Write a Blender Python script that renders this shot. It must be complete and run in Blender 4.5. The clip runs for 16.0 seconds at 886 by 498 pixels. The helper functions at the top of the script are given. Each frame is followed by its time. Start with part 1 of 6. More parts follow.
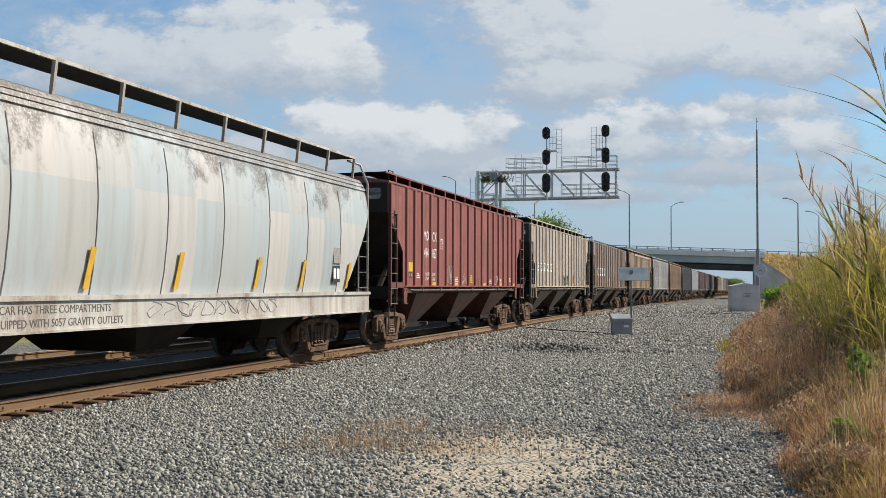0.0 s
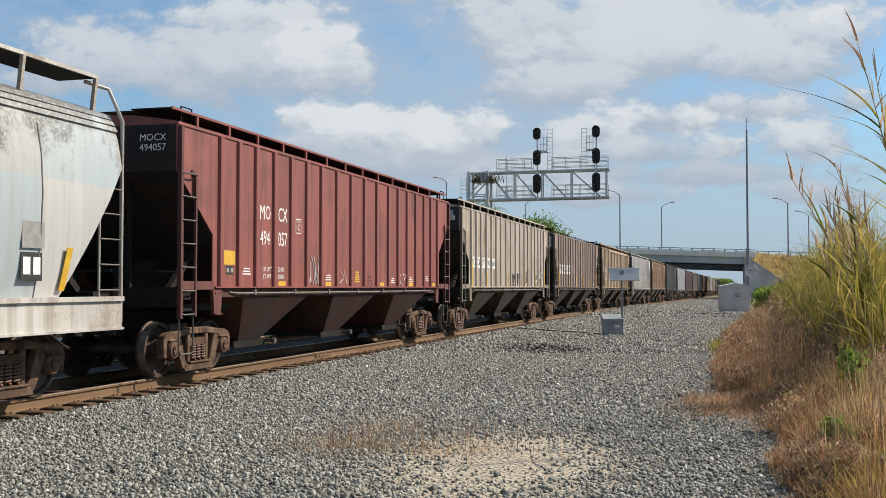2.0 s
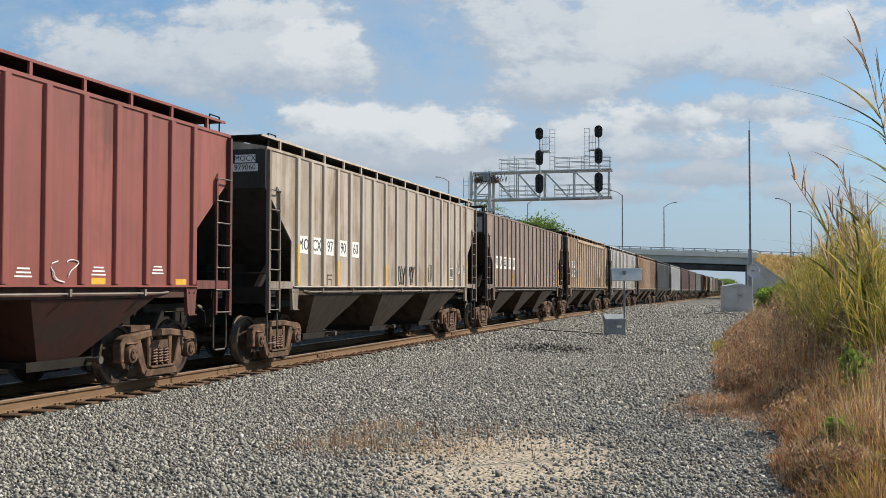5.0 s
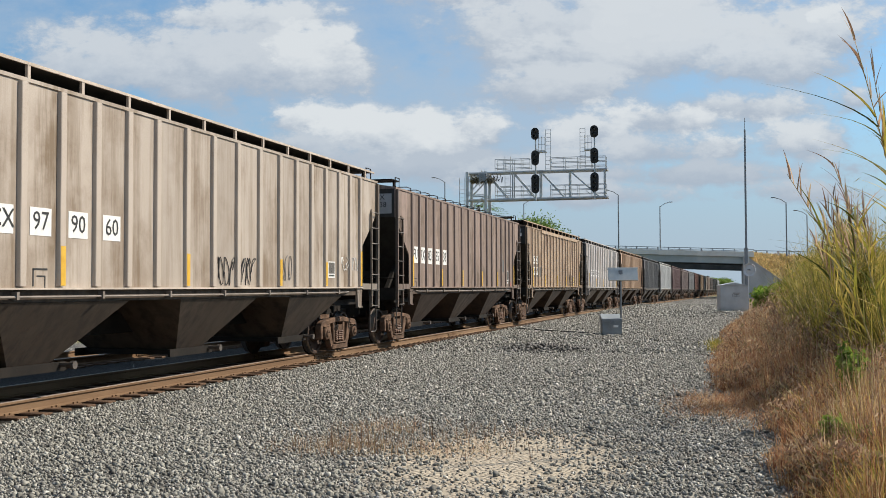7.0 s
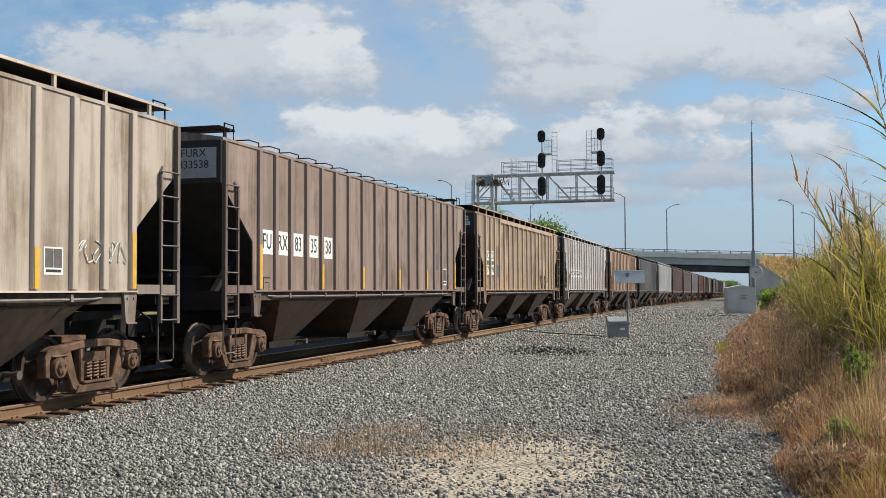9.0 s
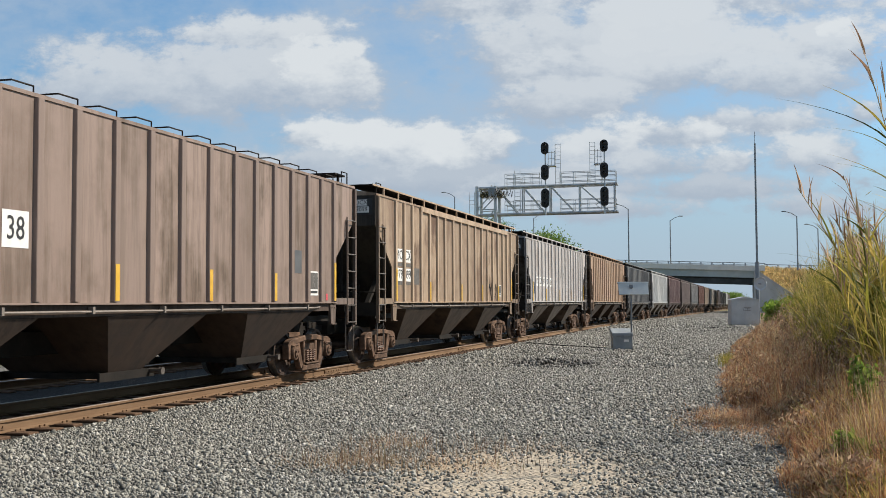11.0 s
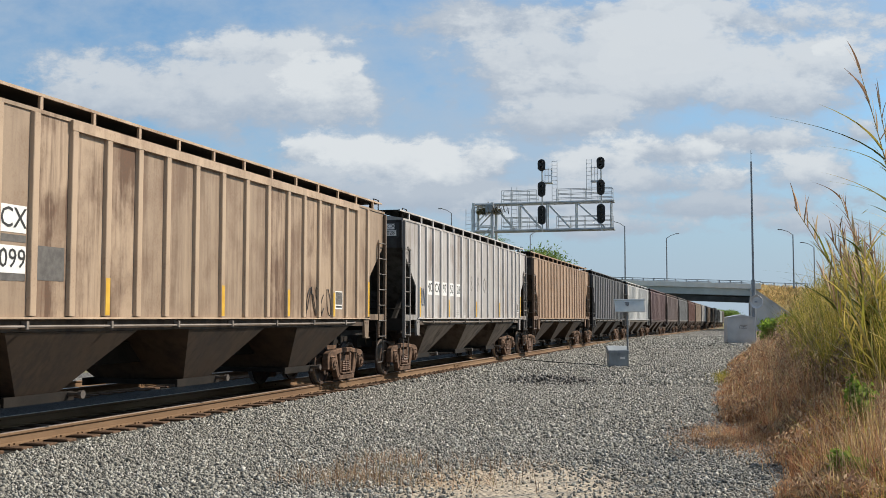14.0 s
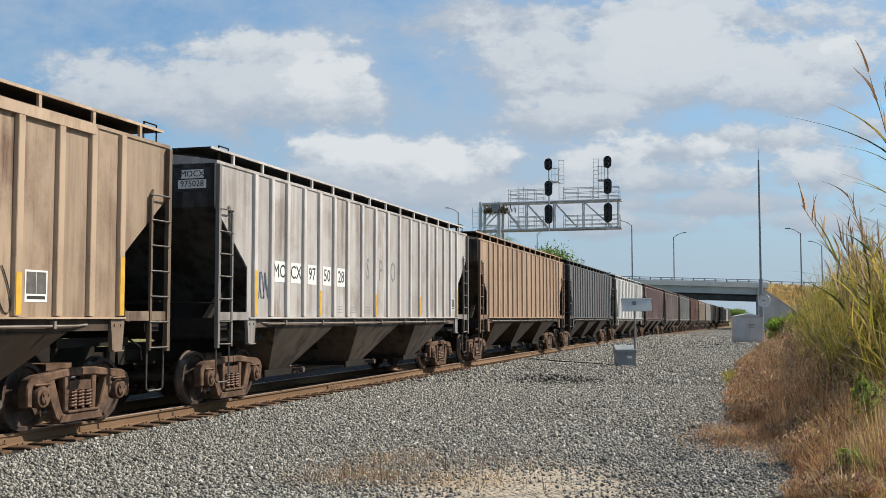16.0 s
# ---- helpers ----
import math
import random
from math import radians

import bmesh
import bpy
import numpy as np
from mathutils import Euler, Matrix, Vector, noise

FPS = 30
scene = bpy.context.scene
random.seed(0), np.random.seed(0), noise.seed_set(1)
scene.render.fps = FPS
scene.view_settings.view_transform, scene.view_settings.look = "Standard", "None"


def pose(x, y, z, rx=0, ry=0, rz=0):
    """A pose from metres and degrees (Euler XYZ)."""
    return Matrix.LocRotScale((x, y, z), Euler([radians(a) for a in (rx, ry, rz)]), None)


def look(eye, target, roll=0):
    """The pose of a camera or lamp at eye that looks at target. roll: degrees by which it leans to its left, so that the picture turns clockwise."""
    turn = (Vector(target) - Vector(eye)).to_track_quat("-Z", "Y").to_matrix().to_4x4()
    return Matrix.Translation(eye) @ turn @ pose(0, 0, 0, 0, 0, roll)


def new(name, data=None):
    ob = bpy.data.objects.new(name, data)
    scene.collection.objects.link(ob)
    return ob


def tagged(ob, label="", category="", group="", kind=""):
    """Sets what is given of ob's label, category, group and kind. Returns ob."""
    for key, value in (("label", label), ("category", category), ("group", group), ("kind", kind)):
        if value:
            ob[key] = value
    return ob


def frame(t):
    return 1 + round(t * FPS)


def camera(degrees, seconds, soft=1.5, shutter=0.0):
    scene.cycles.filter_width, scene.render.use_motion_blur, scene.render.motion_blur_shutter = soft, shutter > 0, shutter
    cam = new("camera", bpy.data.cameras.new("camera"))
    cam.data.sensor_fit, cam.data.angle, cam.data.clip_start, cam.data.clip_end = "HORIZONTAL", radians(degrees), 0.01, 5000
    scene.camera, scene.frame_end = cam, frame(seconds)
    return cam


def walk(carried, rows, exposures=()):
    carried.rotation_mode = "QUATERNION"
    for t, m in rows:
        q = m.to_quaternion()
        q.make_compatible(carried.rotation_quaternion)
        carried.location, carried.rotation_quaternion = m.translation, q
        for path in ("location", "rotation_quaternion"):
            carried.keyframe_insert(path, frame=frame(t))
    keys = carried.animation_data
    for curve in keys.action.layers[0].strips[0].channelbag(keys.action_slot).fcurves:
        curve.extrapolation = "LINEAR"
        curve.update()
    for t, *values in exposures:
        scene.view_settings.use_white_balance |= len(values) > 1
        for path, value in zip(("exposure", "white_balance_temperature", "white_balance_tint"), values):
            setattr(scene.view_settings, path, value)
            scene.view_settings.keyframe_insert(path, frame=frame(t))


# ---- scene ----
cam = camera(45.28, 16.0, soft=0.72)
EYE = (0.0, 0.0, 1.70)
# seconds, yaw, pitch, roll of the hand-held camera
TURNS = [
    (0, 15.772, 2.011, -0.150),
    (0.5, 15.778, 2.233, -0.173),
    (1, 15.625, 2.238, -0.347),
    (1.5, 15.415, 2.292, -0.283),
    (2, 15.289, 2.054, 0.024),
    (2.5, 15.035, 1.865, -0.049),
    (3, 15.274, 2.031, -0.128),
    (3.5, 15.334, 2.079, -0.159),
    (6, 15.500, 2.026, -0.028),
    (6.5, 15.480, 2.136, 0.049),
    (7, 15.219, 2.071, 0.183),
    (7.5, 15.163, 2.164, 0.074),
    (8, 15.219, 1.979, 0.191),
    (8.5, 15.610, 1.906, 0.307),
    (9, 15.571, 2.222, 0.220),
    (11.5, 15.797, 2.866, 0.271),
    (12, 15.755, 2.891, -0.043),
    (12.5, 15.696, 3.326, 0.183),
    (13, 15.785, 3.510, 0.158),
    (13.5, 15.570, 3.700, -0.080),
    (14, 15.552, 3.736, -0.035),
    (14.5, 15.558, 3.533, -0.074),
    (15, 15.596, 3.582, 0.019),
    (15.5, 15.595, 3.683, 0.069),
    (16, 15.928, 3.702, 0.039),
]
walk(cam, [(t, pose(*EYE, 90 + p, r, y)) for t, y, p, r in TURNS], exposures=[(0.0, 0.50), (16.0, 0.50)])

# ---------------------------------------------------------------- light
SUN_AZ, SUN_EL = 53.0, 40.0          # degrees from north (+y) towards east (+x); height
sun_data = bpy.data.lights.new("sun", "SUN")
sun_data.energy, sun_data.angle, sun_data.color = 4.6, radians(0.6), (1.0, 0.90, 0.77)
sun = new("sun", sun_data)
_d = Vector((math.sin(radians(SUN_AZ)) * math.cos(radians(SUN_EL)), math.cos(radians(SUN_AZ)) * math.cos(radians(SUN_EL)), math.sin(radians(SUN_EL))))
sun.matrix_world = look(_d * 50, (0, 0, 0))


class Net:
    """Short hand for building node trees."""

    def __init__(self, tree):
        self.t = tree
        tree.nodes.clear()

    def n(self, kind, ins=None, operation="", use_clamp=False, data_type="", blend_type="", interpolation_type="", rotation_type=""):
        node = self.t.nodes.new(kind)
        if data_type:
            node.data_type = data_type
        if operation:
            node.operation = operation
        if use_clamp:
            node.use_clamp = True
        if blend_type:
            node.blend_type = blend_type
        if interpolation_type:
            node.interpolation_type = interpolation_type
        if rotation_type:
            node.rotation_type = rotation_type
        for k, v in (ins or {}).items():
            if isinstance(v, bpy.types.NodeSocket):
                self.t.links.new(v, node.inputs[k])
            else:
                node.inputs[k].default_value = v
        return node

    def math(self, op, a, b=0.0, clamp=False):
        return self.n("ShaderNodeMath", {0: a, 1: b}, operation=op, use_clamp=clamp).outputs[0]

    def mix(self, fac, a, b, blend="MIX"):
        return self.n("ShaderNodeMix", {0: fac, 6: a, 7: b}, data_type="RGBA", blend_type=blend).outputs[2]

    def noise(self, vec, scale, detail=4.0, rough=0.55):
        return self.n("ShaderNodeTexNoise", {"Vector": vec, "Scale": scale, "Detail": detail, "Roughness": rough}).outputs[0]

    def ramp(self, fac, lo, hi):
        return self.n("ShaderNodeMapRange", {0: fac, 1: lo, 2: hi}, interpolation_type="SMOOTHSTEP").outputs[0]


def rgb(r, g, b):
    return (r, g, b, 1.0)


def make_world():
    world = bpy.data.worlds.new("sky")
    scene.world = world
    world.use_nodes = True
    k = Net(world.node_tree)
    sky = k.n("ShaderNodeTexSky")
    sky.sky_type, sky.sun_disc = "NISHITA", False
    sky.sun_elevation, sky.sun_rotation = radians(SUN_EL), radians(SUN_AZ)
    sky.air_density, sky.dust_density, sky.ozone_density = 1.0, 1.0, 1.5
    vec = k.n("ShaderNodeTexCoord").outputs["Generated"]
    turned = k.n("ShaderNodeVectorRotate", {"Vector": vec, "Axis": (0, 0, 1), "Angle": radians(-15.77)}, rotation_type="AXIS_ANGLE").outputs[0]
    sep = k.n("ShaderNodeSeparateXYZ", {0: turned})
    x, y, z = sep.outputs
    ahead = k.math("MAXIMUM", k.math("ABSOLUTE", y), 0.25)
    u, v = k.math("DIVIDE", x, ahead), k.math("DIVIDE", z, ahead)
    flat = k.n("ShaderNodeCombineXYZ", {0: u, 1: k.math("MULTIPLY", v, 1.7), 2: k.math("MULTIPLY", y, 0.1)}).outputs[0]
    warp = k.noise(flat, 7.0, 8.0, 0.62)
    warp2 = k.noise(flat, 26.0, 7.0, 0.65)
    puff = k.math("ADD", k.math("MULTIPLY", k.math("SUBTRACT", warp, 0.5), 3.6), k.math("MULTIPLY", k.math("SUBTRACT", warp2, 0.5), 1.7))
    dens = None
    lit = None
    # banks of cloud: place along and above the horizon, half sizes, how white the crown is
    for cu, cv, ru, rv, white in CLOUDS:
        du = k.math("DIVIDE", k.math("SUBTRACT", u, cu), ru)
        dv = k.math("DIVIDE", k.math("SUBTRACT", v, cv), rv)
        below = k.math("LESS_THAN", dv, 0.0)
        dv2 = k.math("MULTIPLY", dv, k.math("ADD", 1.0, k.math("MULTIPLY", below, 0.35)))
        rr = k.math("SQRT", k.math("ADD", k.math("MULTIPLY", du, du), k.math("MULTIPLY", dv2, dv2)))
        one = k.ramp(k.math("ADD", k.math("SUBTRACT", 1.0, rr), puff), -0.16, 0.56)
        glow = k.math("MULTIPLY", one, k.math("MULTIPLY", k.ramp(k.math("ADD", dv, k.math("MULTIPLY", puff, 0.9)), -0.55, 0.55), white))
        dens = one if dens is None else k.math("MAXIMUM", dens, one)
        lit = glow if lit is None else k.math("MAXIMUM", lit, glow)
    veil = k.math("MULTIPLY", k.ramp(k.noise(flat, 3.4, 8.0, 0.62), 0.34, 0.60), 0.80)
    haze = k.math("MULTIPLY", k.ramp(v, 0.24, 0.02), 0.88)
    thin = k.math("MAXIMUM", veil, haze)
    base = k.mix(1.0, sky.outputs[0], rgb(0.082, 0.122, 0.142), "MULTIPLY")
    soft = k.mix(thin, base, rgb(0.43, 0.535, 0.665))
    cloud = k.mix(lit, rgb(0.43, 0.50, 0.595), rgb(0.775, 0.81, 0.83))
    final = k.mix(k.math("MULTIPLY", dens, 0.93), soft, cloud)
    bg = k.n("ShaderNodeBackground", {0: final, 1: 0.675})
    out = k.n("ShaderNodeOutputWorld")
    k.t.links.new(bg.outputs[0], out.inputs[0])


CLOUDS = [
    (-0.220, 0.211, 0.190, 0.055, 0.60),
    (-0.098, 0.216, 0.056, 0.045, 0.95),
    (-0.178, 0.254, 0.101, 0.024, 0.80),
    (-0.337, 0.201, 0.106, 0.037, 0.45),
    (-0.034, 0.145, 0.105, 0.029, 1.00),
    (-0.119, 0.157, 0.051, 0.021, 1.00),
    (0.041, 0.148, 0.035, 0.029, 1.00),
    (-0.124, 0.129, 0.074, 0.027, 0.45),
    (-0.034, 0.118, 0.160, 0.019, 0.22),
    (0.110, 0.230, 0.154, 0.074, 0.66),
    (0.248, 0.230, 0.122, 0.053, 0.75),
    (0.376, 0.232, 0.090, 0.048, 0.75),
    (0.051, 0.280, 0.122, 0.032, 0.25),
    (0.221, 0.286, 0.213, 0.032, 0.70),
    (0.216, 0.157, 0.085, 0.027, 1.00),
    (0.269, 0.132, 0.049, 0.021, 0.95),
    (0.155, 0.146, 0.051, 0.024, 0.85),
    (0.368, 0.137, 0.072, 0.032, 0.85),
    (0.402, 0.177, 0.032, 0.029, 0.90),
    (0.379, 0.251, 0.021, 0.026, 1.00),
    (0.248, 0.105, 0.138, 0.021, 0.30),
    (0.157, 0.086, 0.101, 0.018, 0.40),
    (-0.257, 0.115, 0.160, 0.032, 0.40),
    (0.354, 0.089, 0.080, 0.016, 0.35),
    (0.179, 0.216, 0.176, 0.040, 0.70),
    (0.328, 0.211, 0.117, 0.032, 0.72),
    (0.200, 0.259, 0.138, 0.048, 0.78),
    (0.115, 0.190, 0.096, 0.032, 0.62),
    (0.290, 0.169, 0.106, 0.021, 0.75),
    (0.402, 0.110, 0.048, 0.032, 0.55),
    (0.115, 0.110, 0.069, 0.021, 0.45),
    (0.211, 0.126, 0.080, 0.027, 0.60),
]
make_world()


# ---------------------------------------------------------------- materials
def material(name):
    m = bpy.data.materials.new(name)
    m.use_nodes = True
    k = Net(m.node_tree)
    bsdf = k.n("ShaderNodeBsdfPrincipled")
    out = k.n("ShaderNodeOutputMaterial")
    k.t.links.new(bsdf.outputs[0], out.inputs[0])
    return m, k, bsdf


def plug(k, bsdf, color, rough=0.6, metal=0.0, height=None, bump=0.3, dist=0.02):
    for name, val in (("Base Color", color), ("Roughness", rough), ("Metallic", metal)):
        if isinstance(val, bpy.types.NodeSocket):
            k.t.links.new(val, bsdf.inputs[name])
        else:
            bsdf.inputs[name].default_value = val
    if height is not None:
        b = k.n("ShaderNodeBump", {"Strength": bump, "Distance": dist, "Height": height})
        k.t.links.new(b.outputs[0], bsdf.inputs["Normal"])


def surface(name, a, b, scale=4.0, fine=40.0, rough=0.65, metal=0.0, bump=0.2, dist=0.01, stretch=(1, 1, 1), island=0.0):
    """Two-tone surface with coarse stains and fine grain."""
    m, k, bsdf = material(name)
    co = k.n("ShaderNodeTexCoord").outputs["Object"]
    co = k.n("ShaderNodeMapping", {"Vector": co, "Scale": stretch}).outputs[0]
    big, small = k.noise(co, scale, 5.0), k.noise(co, fine, 3.0)
    f = k.math("ADD", k.math("MULTIPLY", k.ramp(big, 0.3, 0.7), 0.7), k.math("MULTIPLY", small, 0.3))
    col = k.mix(f, rgb(*a), rgb(*b))
    if island:
        rnd = k.n("ShaderNodeNewGeometry").outputs["Random Per Island"]
        val = k.math("ADD", 1.0 - island, k.math("MULTIPLY", rnd, 2 * island))
        col = k.n("ShaderNodeVectorMath", {0: col, 1: k.n("ShaderNodeCombineXYZ", {0: val, 1: val, 2: val}).outputs[0]}, operation="MULTIPLY").outputs[0]
    if rough >= 0.75:
        bsdf.inputs["Specular IOR Level"].default_value = 0.2
    plug(k, bsdf, col, k.math("ADD", rough - 0.1, k.math("MULTIPLY", small, 0.2)), metal, small, bump, dist)
    return m


GAPS = [0.71] * 2 + [0.81] * 4 + [0.92] * 5 + [0.81] * 4 + [0.71] * 2     # from post to post, wider amidships
POSTS = [0.08 - 6.95 + sum(GAPS[:i]) for i in range(18)]


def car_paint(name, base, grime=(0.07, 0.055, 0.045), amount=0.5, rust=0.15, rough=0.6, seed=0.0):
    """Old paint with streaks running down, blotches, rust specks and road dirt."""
    m, k, bsdf = material(name)
    co = k.n("ShaderNodeTexCoord").outputs["Object"]
    off = k.n("ShaderNodeVectorMath", {0: co, 1: (seed * 3.1, seed * 7.7, seed * 1.3)}, operation="ADD").outputs[0]
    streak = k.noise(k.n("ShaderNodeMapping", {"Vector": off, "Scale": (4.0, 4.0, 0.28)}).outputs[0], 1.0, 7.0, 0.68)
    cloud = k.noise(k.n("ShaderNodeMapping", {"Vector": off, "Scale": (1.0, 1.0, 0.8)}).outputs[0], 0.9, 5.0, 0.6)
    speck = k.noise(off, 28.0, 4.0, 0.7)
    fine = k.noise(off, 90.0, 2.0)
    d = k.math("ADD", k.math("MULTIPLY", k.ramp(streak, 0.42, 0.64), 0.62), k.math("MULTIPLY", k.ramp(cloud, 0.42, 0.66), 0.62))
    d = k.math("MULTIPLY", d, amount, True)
    shade = k.mix(k.ramp(fine, 0.3, 0.7), rgb(*[c * 0.93 for c in base]), rgb(*[min(1, c * 1.05) for c in base]))
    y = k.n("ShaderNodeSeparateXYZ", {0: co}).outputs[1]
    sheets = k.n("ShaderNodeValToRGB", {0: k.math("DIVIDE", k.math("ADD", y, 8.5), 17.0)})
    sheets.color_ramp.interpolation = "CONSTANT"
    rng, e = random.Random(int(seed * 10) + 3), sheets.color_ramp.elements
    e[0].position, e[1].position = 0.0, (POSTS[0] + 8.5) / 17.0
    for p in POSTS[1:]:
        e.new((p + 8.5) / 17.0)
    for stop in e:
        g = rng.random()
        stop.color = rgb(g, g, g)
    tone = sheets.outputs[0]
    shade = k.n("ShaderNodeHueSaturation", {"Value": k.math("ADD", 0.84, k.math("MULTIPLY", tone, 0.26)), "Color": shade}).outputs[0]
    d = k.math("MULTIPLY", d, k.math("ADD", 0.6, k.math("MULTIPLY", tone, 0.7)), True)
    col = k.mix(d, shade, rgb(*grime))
    col = k.mix(k.math("MULTIPLY", k.ramp(k.math("ADD", k.math("MULTIPLY", speck, 0.6), k.math("MULTIPLY", cloud, 0.4)), 0.52, 0.64), rust), col, rgb(0.16, 0.065, 0.03))
    plug(k, bsdf, col, k.math("ADD", rough, k.math("MULTIPLY", d, 0.25)), 0.0, k.math("ADD", k.math("MULTIPLY", speck, 0.4), cloud), 0.12, 0.01)
    return m


def plain(name, col, rough=0.5, metal=0.0):
    return surface(name, [c * 0.9 for c in col], [min(1, c * 1.1) for c in col], 6.0, 60.0, rough, metal, 0.05)


M = {
    # next two kept near black: shade beneath the cars is in the colour
    "steel_dark": surface("shaded_grimy_steel", (0.007, 0.006, 0.005), (0.024, 0.019, 0.015), 3.0, 30.0, 0.75, 0.0, 0.3),
    "under": surface("under_car_shade", (0.012, 0.010, 0.008), (0.04, 0.032, 0.026), 1.5, 20.0, 0.8, 0.0, 0.3),
    "rust_frame": surface("rusty_cast_steel", (0.04, 0.024, 0.016), (0.20, 0.122, 0.08), 5.0, 45.0, 0.8, 0.0, 0.4),
    "spring": surface("rusty_spring_steel", (0.10, 0.05, 0.03), (0.20, 0.11, 0.07), 9.0, 60.0, 0.7),
    "wheel": surface("wheel_steel", (0.02, 0.014, 0.011), (0.10, 0.06, 0.042), 6.0, 40.0, 0.65, 0.2, 0.2),
    "tread": surface("polished_tread", (0.35, 0.33, 0.31), (0.5, 0.48, 0.46), 8.0, 60.0, 0.3, 0.9, 0.05),
    "rail_side": surface("rusty_rail_web", (0.13, 0.075, 0.04), (0.23, 0.15, 0.088), 2.0, 30.0, 0.8, 0.0, 0.3, 0.005, (1, 0.2, 1)),
    "rail_top": surface("rail_head", (0.16, 0.11, 0.08), (0.30, 0.235, 0.19), 3.0, 50.0, 0.45, 0.4, 0.05, 0.002, (1, 0.1, 1)),
    "tie": surface("weathered_tie", (0.05, 0.03, 0.02), (0.15, 0.09, 0.055), 3.0, 40.0, 0.9, 0.0, 0.6, 0.01, (0.3, 4, 1)),
    "galv": surface("galvanised_steel", (0.36, 0.38, 0.39), (0.55, 0.57, 0.58), 3.0, 25.0, 0.45, 0.5, 0.1),
    "pole": surface("grey_pole_steel", (0.16, 0.18, 0.20), (0.26, 0.28, 0.30), 2.0, 25.0, 0.5, 0.4, 0.1),
    "black": plain("matt_black_enamel", (0.012, 0.012, 0.013), 0.55),
    "lens": plain("dark_signal_lens", (0.02, 0.02, 0.022), 0.15),
    "concrete": surface("weathered_concrete", (0.40, 0.39, 0.36), (0.58, 0.57, 0.53), 0.5, 12.0, 0.85, 0.0, 0.2, 0.01, (1, 1, 0.6)),
    "parapet": surface("pale_concrete", (0.62, 0.60, 0.54), (0.80, 0.78, 0.71), 0.5, 12.0, 0.85, 0.0, 0.2, 0.01, (1, 1, 0.6)),
    "solar": surface("pale_panel_back", (0.46, 0.47, 0.45), (0.60, 0.61, 0.58), 3.0, 40.0, 0.7),
    # dark copy of the girder paint, with the shade under the deck in it
    "girder_inner": surface("shaded_girder", (0.05, 0.055, 0.052), (0.10, 0.105, 0.10), 0.6, 10.0, 0.8),
    "girder": surface("painted_girder", (0.36, 0.40, 0.38), (0.46, 0.50, 0.48), 0.6, 10.0, 0.7),
    "cabinet": surface("aluminium_case", (0.46, 0.47, 0.48), (0.58, 0.59, 0.60), 1.5, 30.0, 0.45, 0.35, 0.08),
    "box_grey": surface("weathered_grey_box", (0.20, 0.22, 0.23), (0.31, 0.335, 0.345), 2.5, 30.0, 0.6, 0.1, 0.1),
    "ladder": surface("ladder_iron", (0.05, 0.042, 0.036), (0.13, 0.11, 0.095), 6.0, 40.0, 0.6, 0.2, 0.1),
    "pipe": surface("dusty_pipe", (0.11, 0.09, 0.075), (0.25, 0.21, 0.175), 2.0, 40.0, 0.6, 0.0, 0.1),
    "yellow": surface("reflective_yellow", (0.55, 0.30, 0.02), (0.68, 0.42, 0.05), 6.0, 50.0, 0.45),
    "white_mark": surface("white_stencil", (0.66, 0.65, 0.62), (0.80, 0.79, 0.76), 8.0, 60.0, 0.6),
    "black_mark": surface("black_stencil", (0.012, 0.012, 0.013), (0.03, 0.03, 0.03), 8.0, 60.0, 0.6),
    "grey_mark": surface("faded_grey_stencil", (0.20, 0.19, 0.18), (0.30, 0.29, 0.28), 8.0, 60.0, 0.7),
    "ghost_mark": surface("ghost_lettering", (0.15, 0.145, 0.14), (0.24, 0.235, 0.225), 4.0, 40.0, 0.7),
    "blue_mark": surface("faded_blue_spray", (0.18, 0.21, 0.27), (0.28, 0.31, 0.37), 6.0, 40.0, 0.7),
    "slate_patch": surface("slate_paint", (0.06, 0.065, 0.07), (0.10, 0.105, 0.11), 4.0, 40.0, 0.6),
    "red_label": plain("red_label_paper", (0.55, 0.06, 0.08), 0.6),
    "bark": surface("bark", (0.08, 0.06, 0.045), (0.2, 0.16, 0.12), 5.0, 40.0, 0.9, 0.0, 0.6),
}


def foliage(name, cols, rough=0.65):
    """Leaves or blades, each with its own tone."""
    m, k, bsdf = material(name)
    rnd = k.n("ShaderNodeNewGeometry").outputs["Random Per Island"]
    ramp = k.n("ShaderNodeValToRGB", {0: rnd})
    e = ramp.color_ramp.elements
    while len(e) < len(cols):
        e.new(0.5)
    for i, c in enumerate(cols):
        e[i].position = i / (len(cols) - 1)
        e[i].color = rgb(*c)
    co = k.n("ShaderNodeTexCoord").outputs["Object"]
    patch = k.ramp(k.noise(co, 1.3, 5.0, 0.65), 0.3, 0.7)
    val = k.n("ShaderNodeHueSaturation", {"Value": k.math("ADD", 0.66, k.math("MULTIPLY", patch, 1.05)), "Color": ramp.outputs[0]}).outputs[0]
    plug(k, bsdf, val, rough)
    bsdf.inputs["Specular IOR Level"].default_value = 0.25
    through_leaf = k.n("ShaderNodeBsdfTranslucent", {"Color": val})
    both = k.n("ShaderNodeMixShader", {0: 0.4, 1: bsdf.outputs[0], 2: through_leaf.outputs[0]})
    out = next(n for n in k.t.nodes if n.type == "OUTPUT_MATERIAL")
    k.t.links.new(both.outputs[0], out.inputs[0])
    return m


